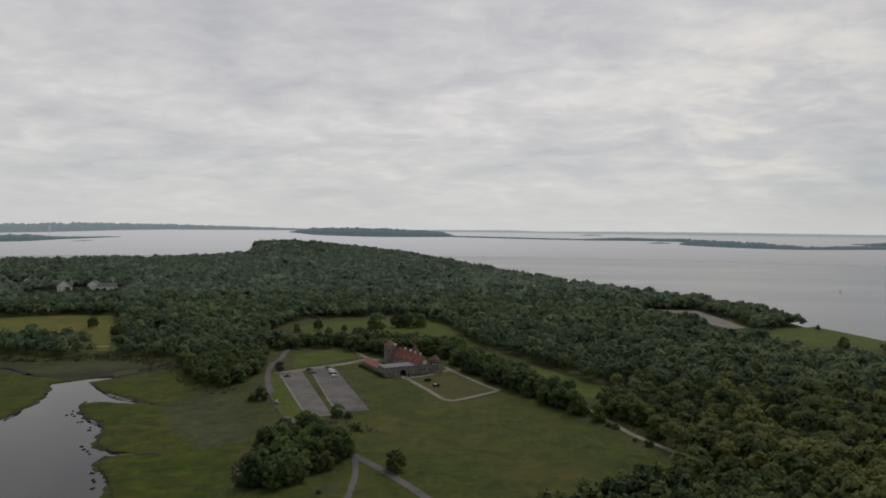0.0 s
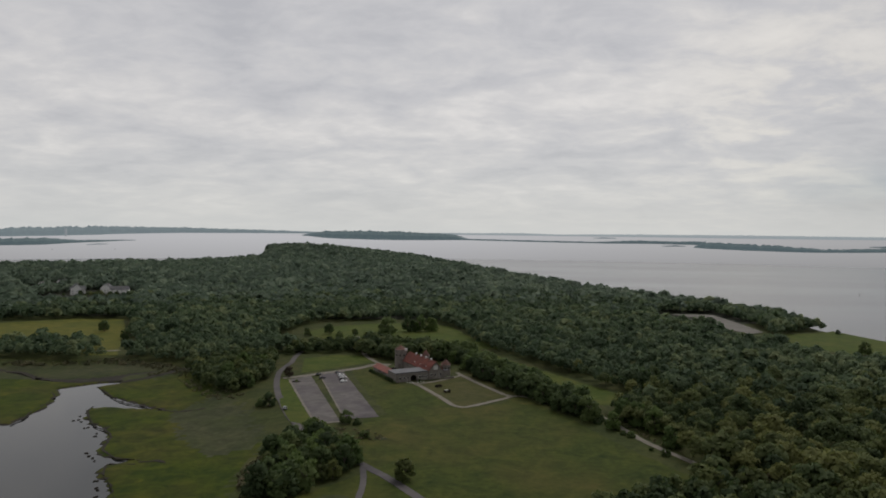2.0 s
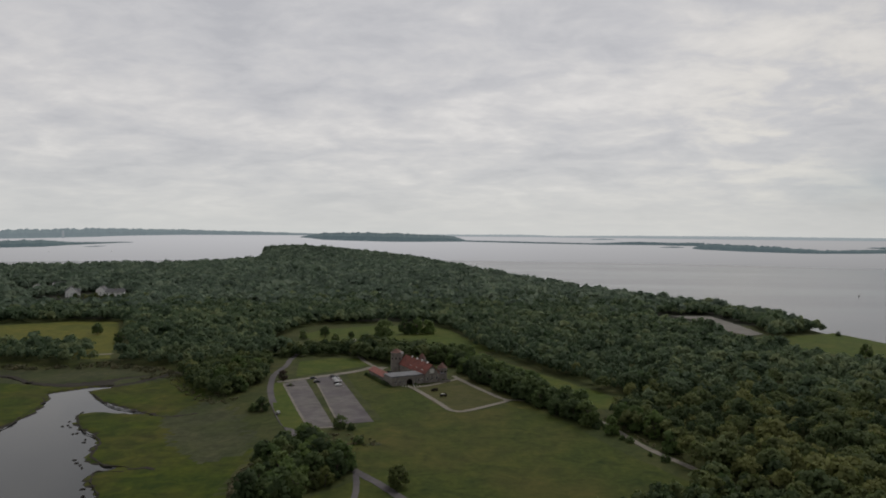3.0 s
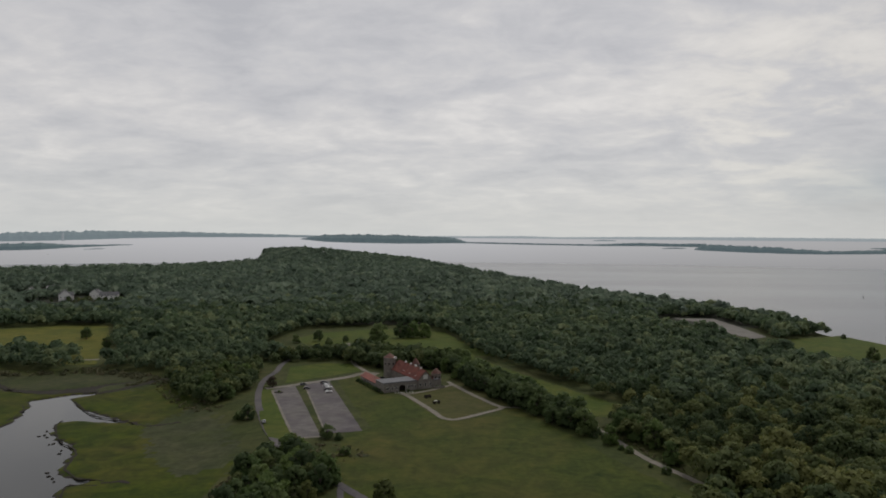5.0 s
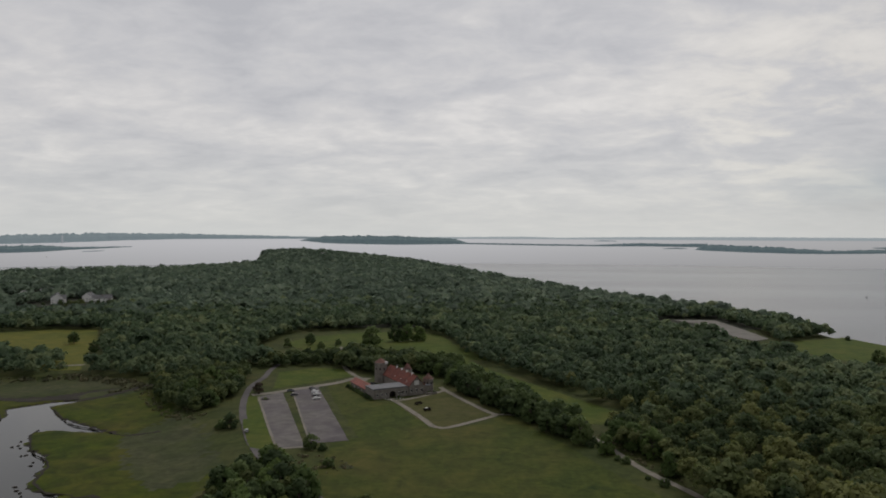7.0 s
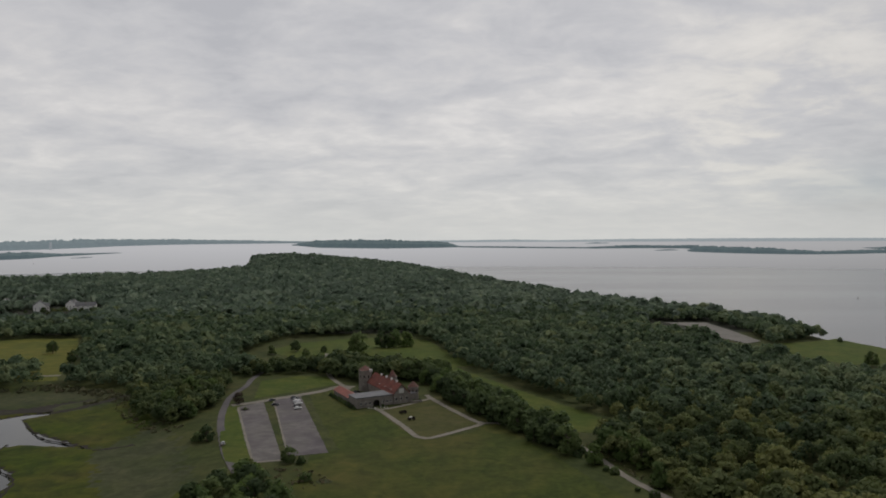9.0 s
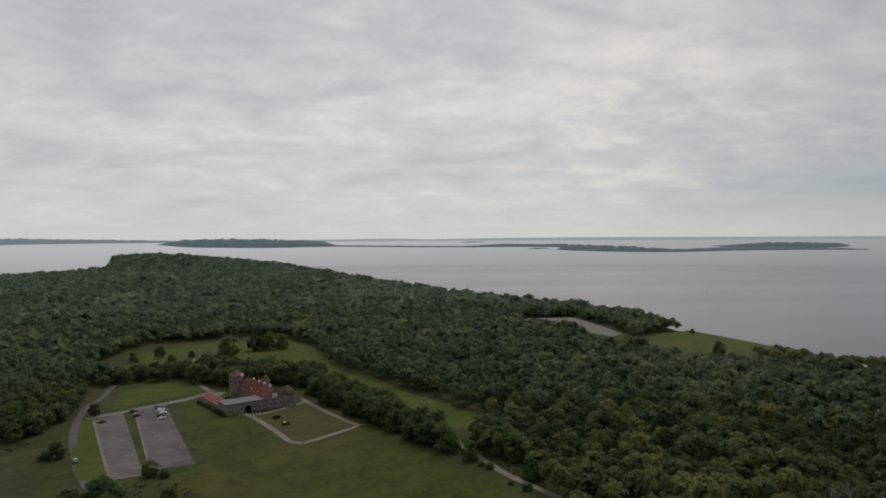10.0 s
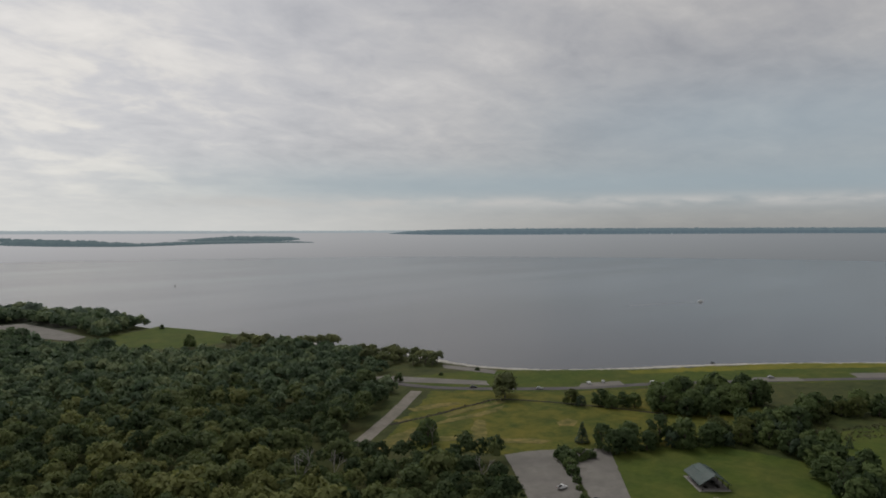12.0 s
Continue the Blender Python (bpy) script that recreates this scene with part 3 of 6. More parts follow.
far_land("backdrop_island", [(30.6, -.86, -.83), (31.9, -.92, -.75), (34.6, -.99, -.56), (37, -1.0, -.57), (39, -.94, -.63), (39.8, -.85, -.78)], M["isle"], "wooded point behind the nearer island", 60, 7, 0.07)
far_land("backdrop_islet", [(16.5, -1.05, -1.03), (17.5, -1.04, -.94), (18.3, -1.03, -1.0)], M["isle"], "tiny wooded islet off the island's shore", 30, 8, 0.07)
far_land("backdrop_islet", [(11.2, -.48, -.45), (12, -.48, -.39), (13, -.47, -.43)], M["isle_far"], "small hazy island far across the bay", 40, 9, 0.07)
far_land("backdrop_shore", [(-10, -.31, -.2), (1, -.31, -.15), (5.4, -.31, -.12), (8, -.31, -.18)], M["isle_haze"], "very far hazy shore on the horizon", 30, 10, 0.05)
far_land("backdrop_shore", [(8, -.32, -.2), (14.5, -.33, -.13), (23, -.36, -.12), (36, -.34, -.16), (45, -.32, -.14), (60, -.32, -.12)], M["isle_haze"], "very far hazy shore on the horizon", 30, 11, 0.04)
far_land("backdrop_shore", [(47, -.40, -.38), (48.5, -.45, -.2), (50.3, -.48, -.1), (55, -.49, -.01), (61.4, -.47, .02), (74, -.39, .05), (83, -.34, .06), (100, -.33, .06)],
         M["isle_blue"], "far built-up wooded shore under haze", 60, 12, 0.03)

# ---- fields, roads and lots ----
patch("field", [(-46.6, 370.7), (-34.7, 379.2), (-58.5, 448), (-74.3, 502), (-56.6, 513.1), (-38.7, 455.1), (-14.9, 450.4), (3.2, 397.1), (29.3, 407.4), (41.5, 427.3), (63.8, 375.7), (74, 347.7),
                (82.2, 325.7), (100.6, 288.8), (123.5, 238.5), (61.7, 191.3), (-28.7, 199.4), (-78, 228.1), (-82, 259.7), (-58.4, 260.5), (-34.7, 289.2), (-46.6, 338.7)], 0.02, M["field"],
      "broad mown field of olive green grass", "field", 0.5)
patch("lawn", [(-23.8, 451.9), (-12.4, 424.5), (-1.8, 402.9), (7.2, 397.3), (29.3, 413.5), (40.5, 427.2), (33.4, 441), (21.3, 476.7), (16.2, 492.6), (3.1, 483.7), (-12.9, 465.6)], 0.05, M["worn"],
      "square lawn enclosed by a gravel path", "lawn")
patch("lawn", [(-115.3, 462.7), (-109.5, 435.2), (-96.8, 394.2), (-84, 363), (-68.3, 353.7), (-80.1, 390), (-95.8, 432), (-108.5, 465), (-109.5, 472.9)], 0.05, M["lawn"], "strip of lawn beside the parking lot", "lawn")
patch("lawn", [(-115.4, 539), (-105.6, 485.1), (-80.2, 508.6), (-58.6, 528), (-70.4, 553.1), (-93, 555.5)], 0.05, M["lawn"], "lawn behind the entrance drive", "lawn")
patch("field", [(-147, 670), (-129, 714), (-88, 743), (-39, 752), (-4, 731), (21, 641), (41.5, 595.5), (1.1, 587.4), (-29, 610), (-98, 615)], 0.03, M["lawn"], "open grassy clearing behind the barn", "field", 1.0)
patch("field", [(17, 604), (31.4, 568), (64, 505), (86, 466), (106, 428), (98, 404), (82.2, 409.1), (43.5, 474), (19.2, 543.3), (7.2, 592.9)], 0.055, M["lawn"], "narrow grassy strip between two rows of trees", "field", 0.8)
patch("field", [(-655, 608), (-354.6, 575.5), (-280.9, 540.3), (-264.1, 543.4), (-322, 675), (-361, 754), (-412, 753), (-488, 704), (-653, 676)], 0.03, M["hay"], "yellow-green hay field among woods", "field", 1.0)
patch("field", [(306, 691), (339, 704), (364, 711), (394, 728), (406, 665), (414, 604), (392.5, 587.3), (364.7, 582.4), (327.8, 593.4), (311, 637)], 0.03, M["lawn"], "grassy shore field by the water", "field", 0.8)
patch("field", [(246.5, 275.1), (296.1, 301.3), (348.1, 325.7), (392.4, 266.1), (432.9, 225.8), (464.6, 179.0), (398.9, 136.1), (345.6, 156.9), (313.8, 183.3), (273.8, 226.4)], 0.02, M["rough"], "rough meadow between the lots and the shore road", "field", 1.0)
patch("field", [(283.4, 280.8), (307.0, 279.2), (325.5, 273.8), (346.9, 272.0), (338.8, 268.2), (319.0, 269.3), (304.6, 273.6), (291.6, 278.3)], 0.060, M["dry"], "dry tan streak of uncut grass in the meadow", "field", 0.5, 2.5, seed=30)
patch("field", [(243.1, 277.3), (263.2, 283.5), (281.6, 283.1), (286.0, 277.5), (272.4, 271.7), (256.9, 268.9), (242.9, 268.4)], 0.064, M["dry"], "dry tan streak of uncut grass in the meadow", "field", 0.5, 2.5, seed=31)
patch("field", [(306.5, 309.7), (321.6, 306.6), (335.6, 296.9), (333.1, 291.8), (316.8, 298.6), (304.5, 302.6)], 0.068, M["dry"], "dry tan streak of uncut grass in the meadow", "field", 0.5, 2.5, seed=32)
patch("field", [(305.1, 264.5), (312.9, 266.4), (312.4, 261.8), (297.5, 250.1), (281.2, 240.5), (278.0, 243.1), (290.6, 254.4)], 0.060, M["dry"], "dry tan streak of uncut grass in the meadow", "field", 0.5, 2.5, seed=33)
patch("field", [(275.2, 265.1), (287.5, 253.9), (286.2, 249.6), (275.3, 254.9), (268.9, 261.8)], 0.064, M["dry"], "dry tan streak of uncut grass in the meadow", "field", 0.5, 2.5, seed=34)
patch("field", [(290.6, 239.5), (300.4, 229.9), (304.8, 218.5), (298.6, 219.5), (288.8, 232.0)], 0.068, M["dry"], "dry tan streak of uncut grass in the meadow", "field", 0.5, 2.5, seed=35)
patch("field", [(334.4, 231.8), (343.8, 230.2), (343.0, 224.2), (334.3, 222.0), (329.0, 227.2)], 0.060, M["dry"], "dry tan streak of uncut grass in the meadow", "field", 0.5, 2.5, seed=36)
patch("field", [(282.8, 301.6), (290.0, 299.3), (293.4, 293.2), (284.4, 294.3)], 0.064, M["dry"], "dry tan streak of uncut grass in the meadow", "field", 0.5, 2.5, seed=37)
patch("field", [(348.5, 358.0), (372.4, 362.8), (418.6, 339.8), (445.1, 302.9), (491.3, 248.4), (556.6, 188.8), (631.1, 100.4), (727.6, -39.3), (680.9, -55.1), (571.2, 89.0), (488.4, 177.1), (447.9, 219.5), (403.1, 255.5), (358.6, 311.9)], 0.04, M["lawn"], "grass verge along the shore road", "field", 0.8)
patch("field", [(479.2, 256.3), (530.7, 214.9), (578.9, 171.3), (635.1, 99.9), (623.9, 92.4), (567.4, 156.2), (519.5, 203.0), (472.4, 247.7)], 0.06, M["gold"], "yellow flowering grass along the shore", "field", 1.2, 4)
patch("lawn", [(233.7, 145.7), (309.7, 190.7), (345.6, 156.9), (345.0, 114.7), (291.4, 88.2), (222.7, 103.6)], 0.04, M["lawn"], "mown lawn round the picnic pavilion", "lawn", 0.5)
patch("lawn", [(350.3, 114.7), (390.2, 123.3), (441.2, 89.7), (462.3, 30.4), (397.8, -11.9), (322.9, 51.5)], 0.055, M["lawn"], "light green lawn enclosed by trees", "lawn", 0.8)

for cx, cy, r in ((-43.5, 260.0, 4.5), (-34.0, 336.0, 2.4)):
    patch("bare_patch", [(cx + r * 1.5 * math.cos(k * 0.7), cy + r * math.sin(k * 0.7)) for k in range(9)], 0.07, M["reeds"], "bare brownish patch in the grass", "bare ground", 0.5, 1.5)
patch("parking_lot", [(-109, 463), (-97, 476), (-58, 364), (-70, 360)], 0.10, M["lot"], "weathered purple-grey asphalt parking lot", "parking lot", 0.12)
patch("parking_lot", [(-91.5, 478), (-88, 489), (-74, 500), (-77, 490), (-39, 374.5), (-57, 369)], 0.10, M["lot"], "weathered asphalt parking lot with a few cars", "parking lot", 0.12)
ribbon("entrance_drive", [(-114, 467), (-103, 474), (-89, 486), (-68, 504), (-57, 519), (-47, 517)], 5.6, 0.12, M["gravel"], "pale gravel drive linking lots and barn", "road")
ribbon("lot_edge", [(-109, 463), (-90, 412), (-70.5, 360)], 1.3, 0.13, M["gravel"], "sandy edge of the parking lot", "verge")
ribbon("lot_edge", [(-71, 360), (-58, 364)], 1.8, 0.13, M["gravel"], "sandy edge of the parking lot", "verge")
ribbon("lot_edge", [(-91, 477), (-74, 424), (-57, 370)], 0.9, 0.13, M["gravel"], "sandy edge of the parking lot", "verge")
ribbon("lane", [(-124, 572), (-124, 545), (-121.5, 522), (-122, 497), (-119.5, 475), (-109.5, 434), (-94, 391), (-82.5, 364), (-62, 328), (-39.5, 301), (-22, 278.5), (-5, 252), (14, 215)], 3.9, 0.14, M["asphalt"], "narrow grey asphalt lane", "road")
ribbon("lane_branch", [(-37.7, 299.1), (-35.7, 287.1), (-34.2, 271.2), (-34.7, 239.2), (-38.6, 204.2)], 2.5, 0.12, M["asphalt"], "narrow side path off the lane", "path")
ribbon("gravel_path", [(-27, 460), (-21.5, 451), (-7, 420), (0.5, 402), (4, 398.6), (9, 398.2), (22.7, 410.5), (35, 423.6), (32, 429), (24, 445), (14, 466), (6, 485), (3, 493)], 3.2, 0.12, M["gravel"], "pale gravel path looping round the lawn", "path")
ribbon("barn_path", [(-24, 454), (-9, 466), (6, 484)], 3.0, 0.11, M["gravel"], "gravel path along the barn front", "path")
ribbon("path_end", [(33, 424.5), (44, 425), (55, 416)], 2.6, 0.13, M["gravel"], "gravel path running under the trees", "path")
ribbon("north_path", [(-48.7, 510.6), (-61.5, 534.8), (-70.4, 557.1), (-82, 606), (-90, 655)], 3.4, 0.10, M["gravel"], "gravel path to the back clearing", "path")
ribbon("woodland_road", [(70, 416), (77.5, 394), (86.3, 363), (93.5, 336), (104.5, 311), (113, 291), (127, 253.9), (144.3, 217.4)], 3.4, 0.10, M["gravel"], "pale dirt road under the hedgerow trees", "road")
patch("hill_lot", [(268.1, 860.1), (316.7, 858.1), (317.5, 780.1), (314.8, 712.3), (295.6, 698.7), (285.3, 735.7), (290.2, 794.5), (283.6, 828.3)], 0.45, M["pale_lot"], "pale gravel lot cut into the woods", "parking lot", 0.3)
ribbon("access_road", [(228.2, 278.7), (243.6, 285.8), (293.8, 309.0), (341.3, 333.2)], 7.2, 0.10, M["gravel"], "pale paved road meeting the shore road", "road")
ribbon("shore_road", [(340.3, 392.6), (348.5, 360.2), (360.9, 321.6), (404.4, 264.1), (448.1, 227.0), (488.6, 186.7), (560.9, 109.3), (680.8, -33.8)], 7.0, 0.12, M["asphalt"], "grey two-lane road along the shore", "road")
patch("shore_lot", [(348.9, 384.0), (362.8, 377.8), (391.1, 315.5), (382.4, 306.8), (352.9, 360.3)], 0.16, M["pale_lot"], "long pale parking strip by the shore road", "parking lot", 0.15)
patch("shore_lot", [(407.1, 363.4), (417.1, 372.1), (423.9, 329.0), (413.0, 323.4)], 0.14, M["pale_lot"], "pale parking strip close to the water", "parking lot", 0.15)
patch("shore_lot", [(410.7, 258.8), (422.8, 262.2), (445.3, 246.3), (436.4, 238.7)], 0.18, M["pale_lot"], "paved lay-by on the shore road", "parking lot", 0.15)
patch("shore_lot", [(497.1, 178.2), (510.2, 179.3), (528.2, 156.0), (519.4, 149.5)], 0.18, M["pale_lot"], "paved lay-by on the shore road", "parking lot", 0.15)
patch("shore_lot", [(552.4, 124.1), (565.7, 130.5), (589.1, 103.0), (575.8, 94.4)], 0.18, M["pale_lot"], "paved lay-by on the shore road", "parking lot", 0.15)
patch("parking_lot", [(273.8, 224.3), (284.3, 219.1), (294.9, 209.6), (279.8, 195.7), (249.8, 173.2), (212.5, 145.5), (196.5, 162.3), (237.3, 190.0)], 0.10, M["pale_lot"], "pale asphalt lot beside the woods", "parking lot", 0.15)
patch("parking_lot", [(294.9, 209.6), (310.7, 191.7), (261.4, 160.6), (223.0, 135.2), (213.5, 145.6), (252.0, 172.2), (279.8, 194.7)], 0.11, M["pale_lot"], "pale asphalt lot beside the woods", "parking lot", 0.15)
ribbon("meadow_track", [(277.2, 296.5), (289.6, 293.8), (309.6, 289.5), (329.6, 287.5), (342.3, 284.9), (355.7, 281.3), (370.6, 248.4), (384.8, 191.3)], 2.0, 0.12, M["mud"], "dark worn track across the meadow", "path")
ribbon("meadow_track", [(307.4, 284.4), (325.3, 282.3), (339.2, 279.7), (352.6, 276.1)], 5.0, 0.10, M["dry"], "dry mown strip beside the track", "path")
ribbon("pavilion_path", [(233.8, 164.7), (258, 150), (272, 140.5), (281, 134)], 2.2, 0.10, M["concrete"], "concrete footpath to the pavilion", "path")
for bank in ([(-207.1, 399.6), (-206, 391.9), (-198, 378), (-185.5, 361), (-173.5, 351), (-168.8, 343.2), (-164.5, 330.5), (-161.8, 322.5), (-156.5, 317), (-149, 311.5), (-138, 309.5)],
             [(-138, 304.2), (-149, 304), (-149.2, 300), (-146, 292.3), (-138, 282), (-131, 271), (-124, 258)],
             [(-224, 442), (-206.5, 421.5), (-193.5, 409.5), (-176, 401), (-160, 392.5)],
             [(-231, 362), (-232, 376), (-235.5, 386), (-238, 404), (-242, 420), (-250, 432)]):
    ribbon("mud_bank", bank, 1.0, 0.02, M["mud"], "dark eroded mud bank at the marsh edge", "bank", 0.5, 7)
for creek, w in (([(-285, 470), (-268, 466), (-252, 463), (-240, 465), (-224, 470)], 5.5), ([(-222, 463), (-214, 473), (-208, 485), (-199, 503), (-188, 512)], 5.0),
                 ([(-332, 494), (-305, 489), (-292, 477), (-280, 468)], 4.0), ([(-159, 391), (-150, 393), (-143, 400)], 2.0), ([(-138, 307.5), (-131, 309), (-126, 307)], 2.0)):
    ribbon("creek_bed", creek, w, 0.04, M["mud"], "dark muddy creek bed winding through the marsh", "creek", 0.7, 9)
ribbon("shore_wall", [(394, 738), (406, 665), (427.2, 564.3), (441.4, 446.7), (438.2, 392.1), (437.6, 357.3), (445.8, 331.4), (463.7, 299.3), (492.5, 269.5), (561.1, 208.7), (637.7, 119.1), (805.5, -96.6)], 5.5, 0.7, M["sand"], "low bank of pale shore stones", "shore wall", 0.6)


# ---- trees ----
def leaf_cloud(pos, height_m, radius, count, rng, size=1.0, base=0.35, low=0.46, lift=0.15):
    """Leaf clumps for many crowns at once: quads on the skins of a few lumps per crown.
    Gives vertices (4 a quad), their soft normals, and the crown each quad belongs to."""
    n, lumps = len(pos), (20 if low > 0.3 else 28)
    ang = rng.uniform(0, 2 * np.pi, (n, lumps))
    f = rng.uniform(0.02, 1, (n, lumps)) ** 0.55
    cz = 0.80 - 0.24 * f ** 2 + rng.uniform(-0.05, 0.05, (n, lumps))
    skirt = rng.uniform(0, 1, (n, lumps)) < (0.38 if low > 0.3 else 0.6)
    f = np.where(skirt, rng.uniform(0.8, 1.05, (n, lumps)), f)
    cz = np.where(skirt, rng.uniform(low, 0.58 if low > 0.3 else 0.46, (n, lumps)), cz)
    rad = radius[:, None] * 0.68 * f
    rad[:, 0] *= 0.2
    cz[:, 0] = 0.62
    c = np.stack([np.cos(ang) * rad, np.sin(ang) * rad, cz * height_m[:, None]], 2)
    lr = radius[:, None] * rng.uniform(0.22, 0.38, (n, lumps))
    lr[:, 0] = radius * 0.60
    pick = rng.integers(0, lumps, (n, count))
    d = rng.normal(0, 1, (n, count, 3))
    d[..., 2] = d[..., 2] * 0.85 + 0.45
    d /= np.linalg.norm(d, axis=2)[..., None]
    ii = np.arange(n)[:, None]
    r = lr[ii, pick][..., None] * rng.uniform(0.66, 1.2, (n, count, 1))
    p = c[ii, pick] + d * r * np.array([1, 1, 0.85])
    p[..., 2] = np.maximum(p[..., 2], base * height_m[:, None] * rng.uniform(0.4, 1.2, (n, count)))
    nrm = d + rng.normal(0, 0.32, d.shape)
    nrm /= np.linalg.norm(nrm, axis=2)[..., None]
    t = np.cross(nrm, rng.normal(0, 1, d.shape))
    t /= np.linalg.norm(t, axis=2)[..., None] + 1e-9
    b = np.cross(nrm, t)
    s = (size * radius[:, None] * rng.uniform(0.65, 1.35, (n, count)))[..., None]
    t, b = t * s, b * s * rng.uniform(0.6, 1.0, (n, count, 1))
    whole = p - np.stack([np.zeros(n), np.zeros(n), 0.45 * height_m], 1)[:, None, :]
    whole /= np.linalg.norm(whole, axis=2)[..., None]
    soft = 0.50 * d + 0.46 * whole + 0.28 * nrm + np.array([0, 0, lift])
    soft /= np.linalg.norm(soft, axis=2)[..., None]
    p = p + pos[:, None, :]
    v = np.stack([p - t - b * 0.7, p + t * 0.8 - b, p + t + b * 0.8, p - t * 0.7 + b], 2)
    return v.reshape(-1, 3), np.repeat(soft.reshape(-1, 3), 4, axis=0), np.repeat(np.arange(n), count)


def quads_mesh(name, v, mat, tint=None, normals=None):
    nq = len(v) // 4
    me = bpy.data.meshes.new(name)
    me.vertices.add(nq * 4)
    me.vertices.foreach_set("co", v.astype(np.float32).ravel())
    me.loops.add(nq * 4)
    me.loops.foreach_set("vertex_index", np.arange(nq * 4, dtype=np.int32))
    me.polygons.add(nq)
    me.polygons.foreach_set("loop_start", np.arange(0, nq * 4, 4, dtype=np.int32))
    me.polygons.foreach_set("loop_total", np.full(nq, 4, dtype=np.int32))
    me.update(calc_edges=True)
    me.materials.append(mat)
    if tint is not None:
        at = me.attributes.new("tint", "FLOAT", "FACE")
        at.data.foreach_set("value", tint.astype(np.float32))
    if normals is not None:
        at = me.attributes.new("custom_normal", "FLOAT_VECTOR", "POINT")
        at.data.foreach_set("vector", normals.astype(np.float32).ravel())
    me.update()
    return me


def scatter(poly, spacing, rng, jitter=0.36):
    q = np.array(poly, float)
    (x0, y0), (x1, y1) = q.min(0), q.max(0)
    xs, ys = np.arange(x0, x1, spacing), np.arange(y0, y1, spacing * 0.87)
    X, Y = np.meshgrid(xs, ys)
    X = X + (np.arange(len(ys)) % 2)[:, None] * spacing / 2
    P = np.stack([X.ravel(), Y.ravel()], 1) + rng.uniform(-jitter, jitter, (X.size, 2)) * spacing
    return P[inside(P, poly)]


CLEAR = [
    [(-148, 621), (-150, 735), (-109, 753), (-66, 770), (-23, 757), (3, 697), (18, 622), (30, 575), (26, 555), (-107.6, 494.9), (-125.2, 563.2)],
    [(5, 613), (20, 590), (40, 556), (62, 512), (76, 480), (88, 452), (102, 428), (97, 406), (88, 392), (61.8, 363.4), (1.1, 501.7)],
    [(-656, 603), (-354.6, 577.4), (-311.5, 592.3), (-286.5, 570.9), (-282.7, 532.4), (-262.2, 533.8), (-258.5, 573), (-288, 619), (-318, 680), (-359, 760), (-414, 759), (-525, 709), (-653, 689)],
    [(224.5, 766), (248.7, 751.1), (266.4, 737.1), (256.5, 692.6), (258.3, 660), (270.1, 630.3), (274.8, 618), (322.8, 712), (327, 788.6), (321.7, 871.7), (247.6, 869.2)],
    [(293, 667), (339, 706), (364, 713), (394, 728), (445, 675), (435.6, 566.5), (370.3, 523.2), (316.3, 534.8), (283.0, 567.5), (284, 624)],
    [(336.2, 408.7), (365.1, 384.3), (447.3, 416.2), (456.7, 329.5), (347.7, 306.4), (269.3, 254.6), (246.7, 266.9), (230.3, 277.2), (240.6, 292.6), (289.9, 316.2), (336.1, 340.9)],
    [(-560, 900), (-440, 870), (-455, 1022), (-524, 1109), (-576, 1092), (-601, 985)],
    [(-719, 1079), (-644, 1044), (-636, 1148), (-695, 1203)],
]
FOREST = [(108, 306), (97, 336), (91, 360), (86, 392), (101, 408), (108, 426), (90, 469), (68, 515), (39, 568), (20, 620), (8, 700), (-22, 768), (-66, 778), (-152, 745), (-166, 629), (-132.9, 567.6), (-156, 539.2), (-199, 510.7), (-225.6, 523.6), (-258.5, 534.1),
          (-288.2, 522.3), (-329.7, 516.6), (-566.7, 532.3), (-1341, 631), (-1471, 1597), (-1135, 1680), (-993, 1761), (-893, 1901), (-797, 1873), (-725, 2117), (-654, 2347), (-591, 2522), (-459, 2628),
          (-298, 2627), (-149, 2508), (-72, 2256), (66, 1695), (200, 1271), (272, 1091), (348, 959), (388, 834), (387, 738), (315, 690), (304, 626), (347.8, 570.4),
          (392.0, 557.4), (402.7, 456.9), (394.7, 410.8), (335.4, 345.0), (289.9, 317.3), (242.6, 294.1), (225.2, 277.2), (237.5, 259.7), (252.9, 243.3), (270.4, 225.8), (196.5, 165.5), (154.4, 149.7), (144.3, 212.2)]


